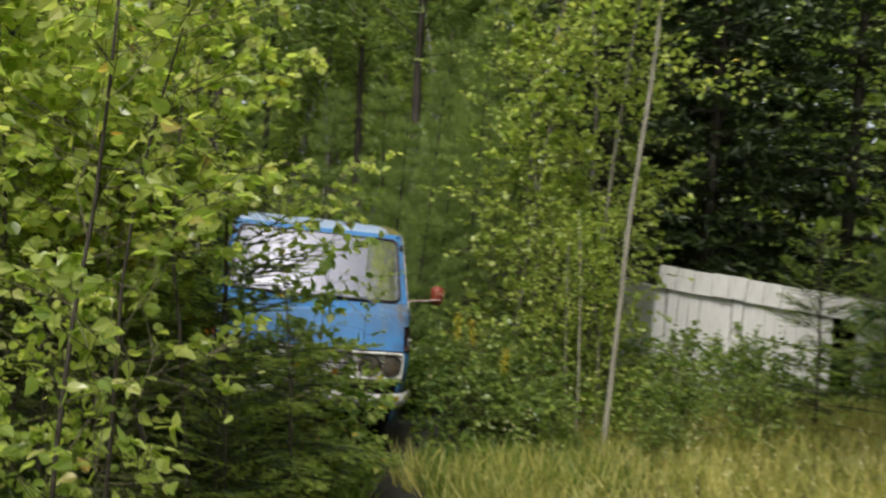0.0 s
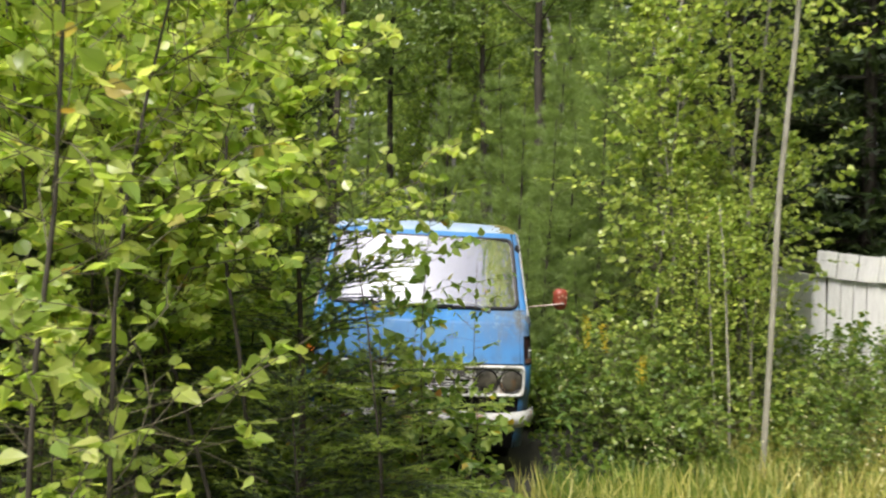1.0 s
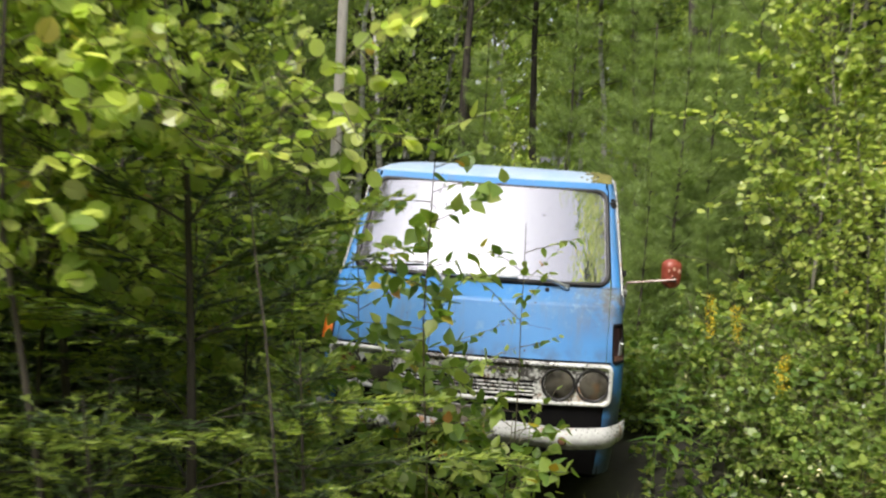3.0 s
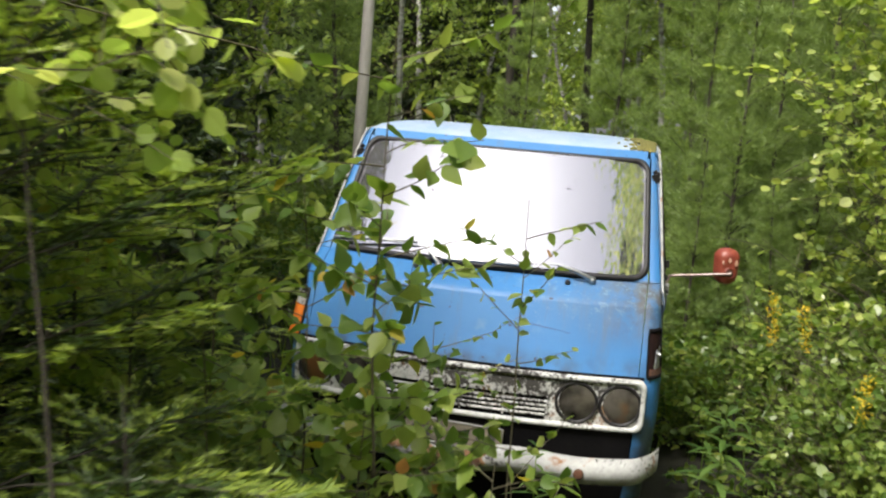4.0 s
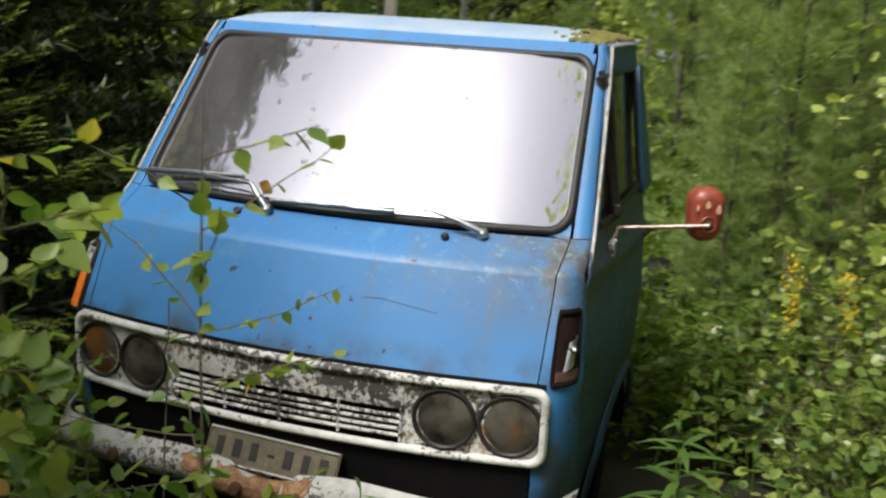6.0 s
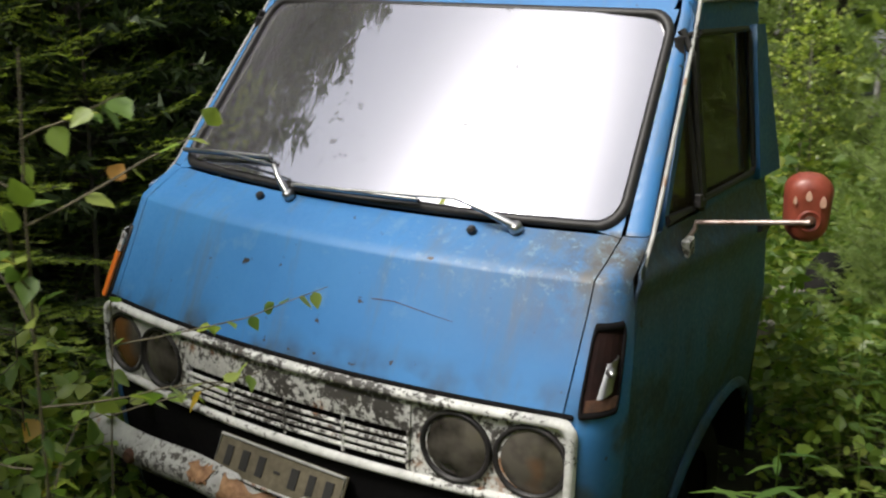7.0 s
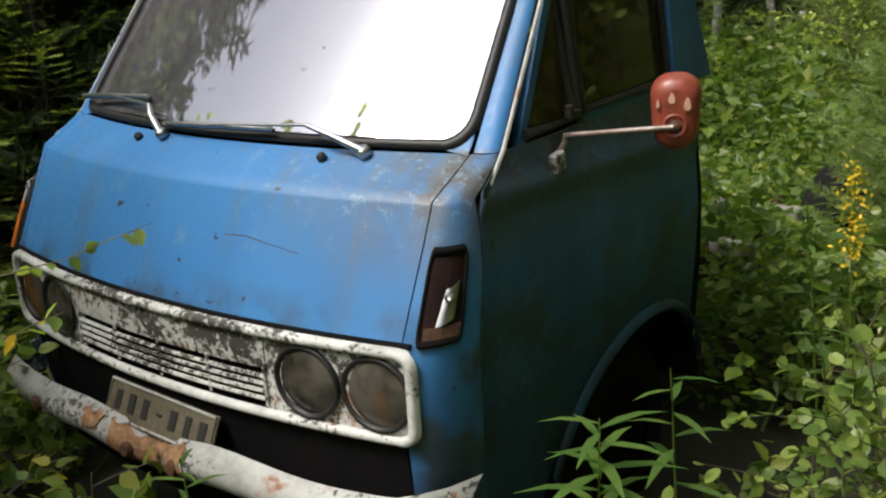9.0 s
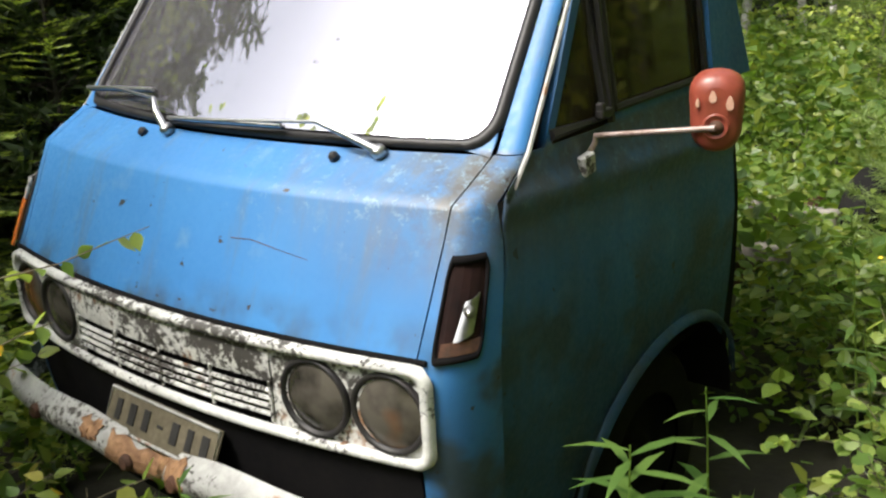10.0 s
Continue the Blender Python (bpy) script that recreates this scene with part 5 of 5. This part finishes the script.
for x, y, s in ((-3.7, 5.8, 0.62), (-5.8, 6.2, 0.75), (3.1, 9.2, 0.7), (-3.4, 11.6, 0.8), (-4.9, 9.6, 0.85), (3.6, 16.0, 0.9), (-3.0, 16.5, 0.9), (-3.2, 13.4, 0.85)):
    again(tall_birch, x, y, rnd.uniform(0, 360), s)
# unseen spruces round the clearing, the last three added to shade the truck's side
for x, y, s in ((-9.5, -7.0, 0.7), (-11.0, -12.0, 0.9), (-6.0, -19.0, 1.0), (1.0, -20.0, 1.0), (7.5, -17.0, 1.0), (12.0, -11.0, 1.0), (13.5, -5.0, 1.0), (5.6, -2.7, 0.9), (6.4, -5.0, 1.0), (7.4, -0.9, 0.9)):
    again(big_spruce, x, y, rnd.uniform(0, 360), s)


def far_woods():
    """Dense foliage of the distant forest all round."""
    rng = np.random.default_rng(81)
    n = 100000
    w, d = rng.uniform(0, 2 * np.pi, n), rng.uniform(33, 50, n)
    top = 13 + 3.5 * np.sin(w * 9) + 2.0 * np.sin(w * 23 + 1)
    z = rng.random(n) ** 0.9 * top
    h = Heap()
    leaves(h, LEAF_SIMPLE, np.stack([d * np.cos(w), d * np.sin(w) + 4, z], 1), rng.normal(0, 1, (n, 3)), rng.uniform(0.6, 1.25, n), rng, 0.5)
    tagged(part("far_woods", h, M_LEAF_FAR), "dense distant forest foliage", "woods", kind="stuff")


far_woods()

# a weathered grey pole behind the truck
_h = Heap()
tube(_h, [(0, 0, -0.3), (0.03, 0, 1.5), (0.10, 0.02, 3.5), (0.16, 0.03, 5.2)], 0.075, 0.055, 14)
pole = empty("wooden_pole", label="weathered grey bare wooden pole behind the truck", category="pole")
part("shaft", _h, M_POLE, pole, smooth=True)
put(pole, -2.5, 6.69)


# the white shed
def build_shed():
    shed = empty("plank_shed", pose(3.95, 2.75, 0.0, 0, 0, -8.5), label="low derelict whitewashed plank shed in the bushes", category="shed")
    rng = np.random.default_rng(91)

    def board(x, z, w, hh, y=0.0, name="plank", slope=0.0):
        h = Heap()
        bar(h, (0, 0, 0), (w, 0.024, hh))
        ob = part(name, h, M_BOARD, shed)
        ob.matrix_local = pose(x, y + 0.004 * rng.normal(), z + 0.006 * rng.normal(), rng.normal(0, 0.5), slope + rng.normal(0, 0.4), 0)

    for i in range(26):
        board(0.10 + 0.20 * i, 1.41 - 0.0187 * i, 0.192, 0.26, -0.05, "fascia_board", 5.3)
    for i in range(42):
        x = 0.06 + 0.125 * i
        if 1.98 < x < 2.38 or 3.6 < x < 3.9:
            continue
        board(x, 0.66 - 0.0117 * i, 0.118, 1.28)
    for i in range(16):
        h = Heap()
        bar(h, (0, 0, 0), (0.024, 0.118, 1.3))
        ob = part("plank", h, M_BOARD, shed)
        ob.matrix_local = pose(0.0, 0.08 + 0.125 * i, 0.65)
    h = Heap()
    bar(h, (2.6, 1.0, 1.16), (5.2, 2.0, 0.05), pose(0, 0, 0, 0, 5.3, 0))
    part("roof", h, M_OLDWOOD, shed, "grey mossy roof boards")
    h = Heap()
    bar(h, (2.6, 2.05, 0.6), (5.2, 0.03, 1.3))
    part("back_wall", h, M_OLDWOOD, shed)
    for x in (2.0, 2.36):
        h = Heap()
        bar(h, (x, 0.03, 0.55), (0.07, 0.07, 1.3))
        part("post", h, M_BOARD, shed)


build_shed()


# herbs
def rosette_herb(x, y, h, n, ln, seed, tilt=0.02):
    """A tall herb whose narrow leaves spread from the stem."""
    rng = np.random.default_rng(seed)
    ob = empty("fireweed_plant", label="green fireweed with narrow spreading leaves beside the wheel", category="plant", group="fireweed")
    st, lf = Heap(), Heap()
    line = wander(rng, (0, 0, -0.05), (rng.normal(0, 0.05), rng.normal(0, 0.05), 1), h, 6, 0.04)
    tube(st, line, 0.004, 0.002, 5)
    part("stem", st, M_HERB, ob, smooth=True)
    shape = (np.array([(-0.02, 0, 0), (0.02, 0, 0), (-0.075, 0.3, 0.02), (0.075, 0.3, 0.02), (-0.06, 0.6, 0.0), (0.06, 0.6, 0.0), (0, 1, -0.12)]), [(0, 1, 3), (0, 3, 2), (2, 3, 5), (2, 5, 4), (4, 5, 6)])
    me = None
    for i in range(n):
        u = 0.55 + 0.45 * (i / n) ** 0.8
        w = i * 2.399
        if me is None:
            one = Heap()
            leaves(one, shape, np.zeros((1, 3)), np.array([[0, 1.0, 0]]), 1.0, np.random.default_rng(2), 60.0)
            me = one.mesh("leaf", M_HERB_ONE, True)
        ob2 = part("leaf", me, None, ob)
        d = Vector((math.cos(w), math.sin(w), tilt + 0.5 * (u - 0.7) * rng.random()))
        ob2.matrix_local = Matrix.Translation(along_line(line, np.array([u]))[0]) @ d.to_track_quat("Y", "Z").to_matrix().to_4x4() @ Matrix.Scale(ln * rng.uniform(0.75, 1.15) * (1.1 - 0.45 * (i / n)), 4)
    return put(ob, x, y)


M_HERB_ONE = leafy("fireweed_leaf", [(0.0, (0.05, 0.115, 0.025)), (1.0, (0.11, 0.19, 0.045))], per="object")
for x, y, h, n, ln, sd in ((1.08, 0.14, 0.79, 26, 0.21, 1), (1.06, 0.64, 0.73, 9, 0.17, 2), (0.33, -0.25, 0.74, 15, 0.13, 3), (1.38, 0.62, 0.50, 11, 0.13, 4), (1.32, 1.05, 0.72, 14, 0.15, 5), (1.16, 1.45, 0.95, 16, 0.13, 7), (1.3, 1.7, 1.0, 18, 0.13, 8)):
    rosette_herb(x, y, h, n, ln, sd)


def goldenrod(x, y, h, seed):
    rng = np.random.default_rng(seed)
    ob = empty("goldenrod", label="goldenrod with a narrow yellow flower spike", category="flower", group="goldenrod")
    st, fl, lf = Heap(), Heap(), Heap()
    line = wander(rng, (0, 0, -0.05), (0.02, 0.02, 1), h, 6, 0.03)
    tube(st, line, 0.0035, 0.002, 5)
    n = 170
    u = rng.uniform(0.78, 1.0, n)
    leaves(fl, LEAF_SIMPLE, along_line(line, u) + rng.normal(0, 0.016, (n, 3)), rng.normal(0, 1, (n, 3)), 0.014, rng)
    u = rng.uniform(0.2, 0.8, 30)
    leaves(lf, BLADE, along_line(line, u), rng.normal(0, 1, (30, 3)) + np.array([0, 0, 0.3]), 0.09, rng)
    part("stem", st, M_HERB, ob)
    tagged(part("flower_spike", fl, M_YELLOW, ob, "yellow flowers"), kind="stuff")
    tagged(part("foliage", lf, M_HERB, ob), kind="stuff")
    return put(ob, x, y)


goldenrod(1.39, 0.84, 1.16, 1)
goldenrod(1.62, 1.15, 1.05, 2)
goldenrod(1.62, 0.30, 0.95, 3)


def clear_of(x, y):
    """True where plants may stand: off the truck's footprint and off the way of the walker."""
    way = np.interp(y, [-8.5, -5.0, -3.0, -1.4], [-0.3, 0.6, 1.05, 2.0])
    off_way = np.abs(x - way) > np.where(y < -1.0, 0.55, -1)
    off_truck = ~((np.abs(x) < 0.88) & (y > -0.22) & (y < 4.0))
    return off_way & off_truck


def scatter(n, seed, box, keep=None, way=True):
    rng = np.random.default_rng(seed)
    x, y = rng.uniform(box[0], box[1], n), rng.uniform(box[2], box[3], n)
    k = clear_of(x, y) if way else ~((np.abs(x) < 0.88) & (y > -0.22) & (y < 4.0))
    if keep is not None:
        k &= keep(x, y, rng)
    return x[k], y[k], rng


def herb_layer(name, n, seed, box, hi, size, material, shape, per, label, keep=None):
    x, y, rng = scatter(n, seed, box, keep)
    m = len(x)
    hh = hi * rng.uniform(0.25, 1.0, m)
    h = Heap()
    u = rng.random((m, per)) ** 0.6
    lean = rng.normal(0, 0.22, (m, 1, 2))
    pos = np.stack([x[:, None] + lean[:, :, 0] * u * hh[:, None], y[:, None] + lean[:, :, 1] * u * hh[:, None], ground_z(x, y)[:, None] + u * hh[:, None]], 2).reshape(-1, 3)
    d = rng.normal(0, 1, (m * per, 3)) + np.array([0, 0, -0.05])
    d[:, 2] *= 0.5
    leaves(h, shape, pos, d, size * rng.uniform(0.5, 1.25, m * per), rng)
    tagged(part(name, h, material), label, "undergrowth", kind="stuff")


def grass_layer(name, n, seed, box, hi, label, keep=None, material=None):
    x, y, rng = scatter(n, seed, box, keep, False)
    m = len(x)
    h = Heap()
    d = np.concatenate([rng.normal(0, 0.35, (m, 2)), np.ones((m, 1))], 1)
    leaves(h, THIN, np.stack([x, y, ground_z(x, y) - 0.02], 1), d, hi * rng.uniform(0.4, 1.2, m), rng, 0.0)
    tagged(part(name, h, material or M_GRASS), label, "grass", kind="stuff")


herb_layer("undergrowth", 3000, 101, (-4.5, -0.25, -6.0, -1.2), 0.45, 0.055, M_HERB, LEAF_SIMPLE, 14, "low leafy herbs and seedlings under the saplings", lambda x, y, r: (r.random(len(x)) < 0.25) | (x < -1.6) | (y < -3.6))
herb_layer("undergrowth", 200, 102, (1.2, 3.2, -0.6, 2.4), 0.7, 0.050, M_SHRUB, ROUND, 24, "bushy shrubs with round green leaves beside the truck", lambda x, y, r: (x > 1.62 - 0.35 * np.clip(y - 1.3, 0, 1)))
herb_layer("undergrowth", 150, 103, (-0.95, 0.75, -1.35, -0.35), 0.40, 0.060, M_HERB, LEAF, 10, "leafy shoots in front of the bumper", lambda x, y, r: (x < 0.55))
herb_layer("undergrowth", 3000, 104, (1.2, 9.0, 0.8, 9.0), 0.9, 0.070, M_HERB, LEAF_MID, 18, "tall herbs and brush in front of the wood", lambda x, y, r: r.random(len(x)) < np.where(x < 2.4, 0.25, 0.8))
herb_layer("undergrowth", 2600, 105, (-6.0, 2.0, 4.0, 14.0), 1.2, 0.10, M_HERB, LEAF_SIMPLE, 20, "brush on the forest floor behind the truck")
herb_layer("undergrowth", 130, 106, (-1.5, -0.88, -0.9, 0.8), 0.70, 0.062, M_HERB, LEAF, 16, "leafy shoots along the truck's side")
herb_layer("flower_heads", 700, 107, (1.4, 6.0, -3.0, 2.0), 0.6, 0.022, M_CREAM, LEAF_SIMPLE, 5, "small cream flower heads in the grass")
grass_layer("meadow_grass", 78000, 111, (-0.6, 9.5, -10.0, 1.5), 0.34, "dry yellow-green meadow grass", lambda x, y, r: (r.random(len(x)) < np.clip((9.3 - x) / 3, 0, 1) * np.clip((y + 10) / 3, 0, 1)) & (((x > 0.75 + 0.1 * np.sin(y * 3)) & ((x > 2.1) | (y < -0.6 - 0.2 * np.sin(x * 7)))) | (y < -3.2)))
grass_layer("forest_grass", 45000, 115, (-16.0, 18.0, -18.0, 20.0), 0.42, "sparse grass and moss on the forest floor", lambda x, y, r: ~((x > 0.4) & (x < 7.0) & (y > -7.5) & (y < 1.5)) & ~((x < 0.4) & (x > -1.2) & (y > -9.0) & (y < -6.0)), M_HERB)
grass_layer("meadow_grass", 7000, 112, (-4.0, 0.4, -7.0, -1.3), 0.40, "thin green grass under the saplings", None, M_HERB)
grass_layer("meadow_grass", 900, 113, (1.5, 2.6, -1.4, 1.2), 0.26, "green grass beside the truck", None, M_HERB)

grass_layer("meadow_grass", 3600, 114, (0.85, 2.2, -1.7, -0.15), 0.26, "short green grass before the truck", None, M_HERB)
herb_layer("undergrowth", 120, 108, (0.95, 1.75, -0.7, 1.3), 0.22, 0.05, M_HERB, LEAF, 8, "sparse low seedlings on dark soil beside the wheel")


def bed_growth():
    """Herbs that have grown through the bare chassis behind the cab."""
    rng = np.random.default_rng(121)
    n = 13000
    x, y, z = rng.uniform(-1.0, 1.25, n), rng.uniform(1.62, 4.2, n), rng.random(n) ** 0.8
    h = Heap()
    leaves(h, LEAF_MID, np.stack([x, y, ground_z(x, y) + z * (0.75 + 0.15 * np.sin(4 * x + 3 * y))], 1), rng.normal(0, 1, (n, 3)) * np.array([1, 1, 0.5]), 0.065 * rng.uniform(0.5, 1.2, n), rng)
    tagged(part("undergrowth", h, M_HERB), "herbs grown through the bare chassis behind the cab", "undergrowth", kind="stuff")


bed_growth()
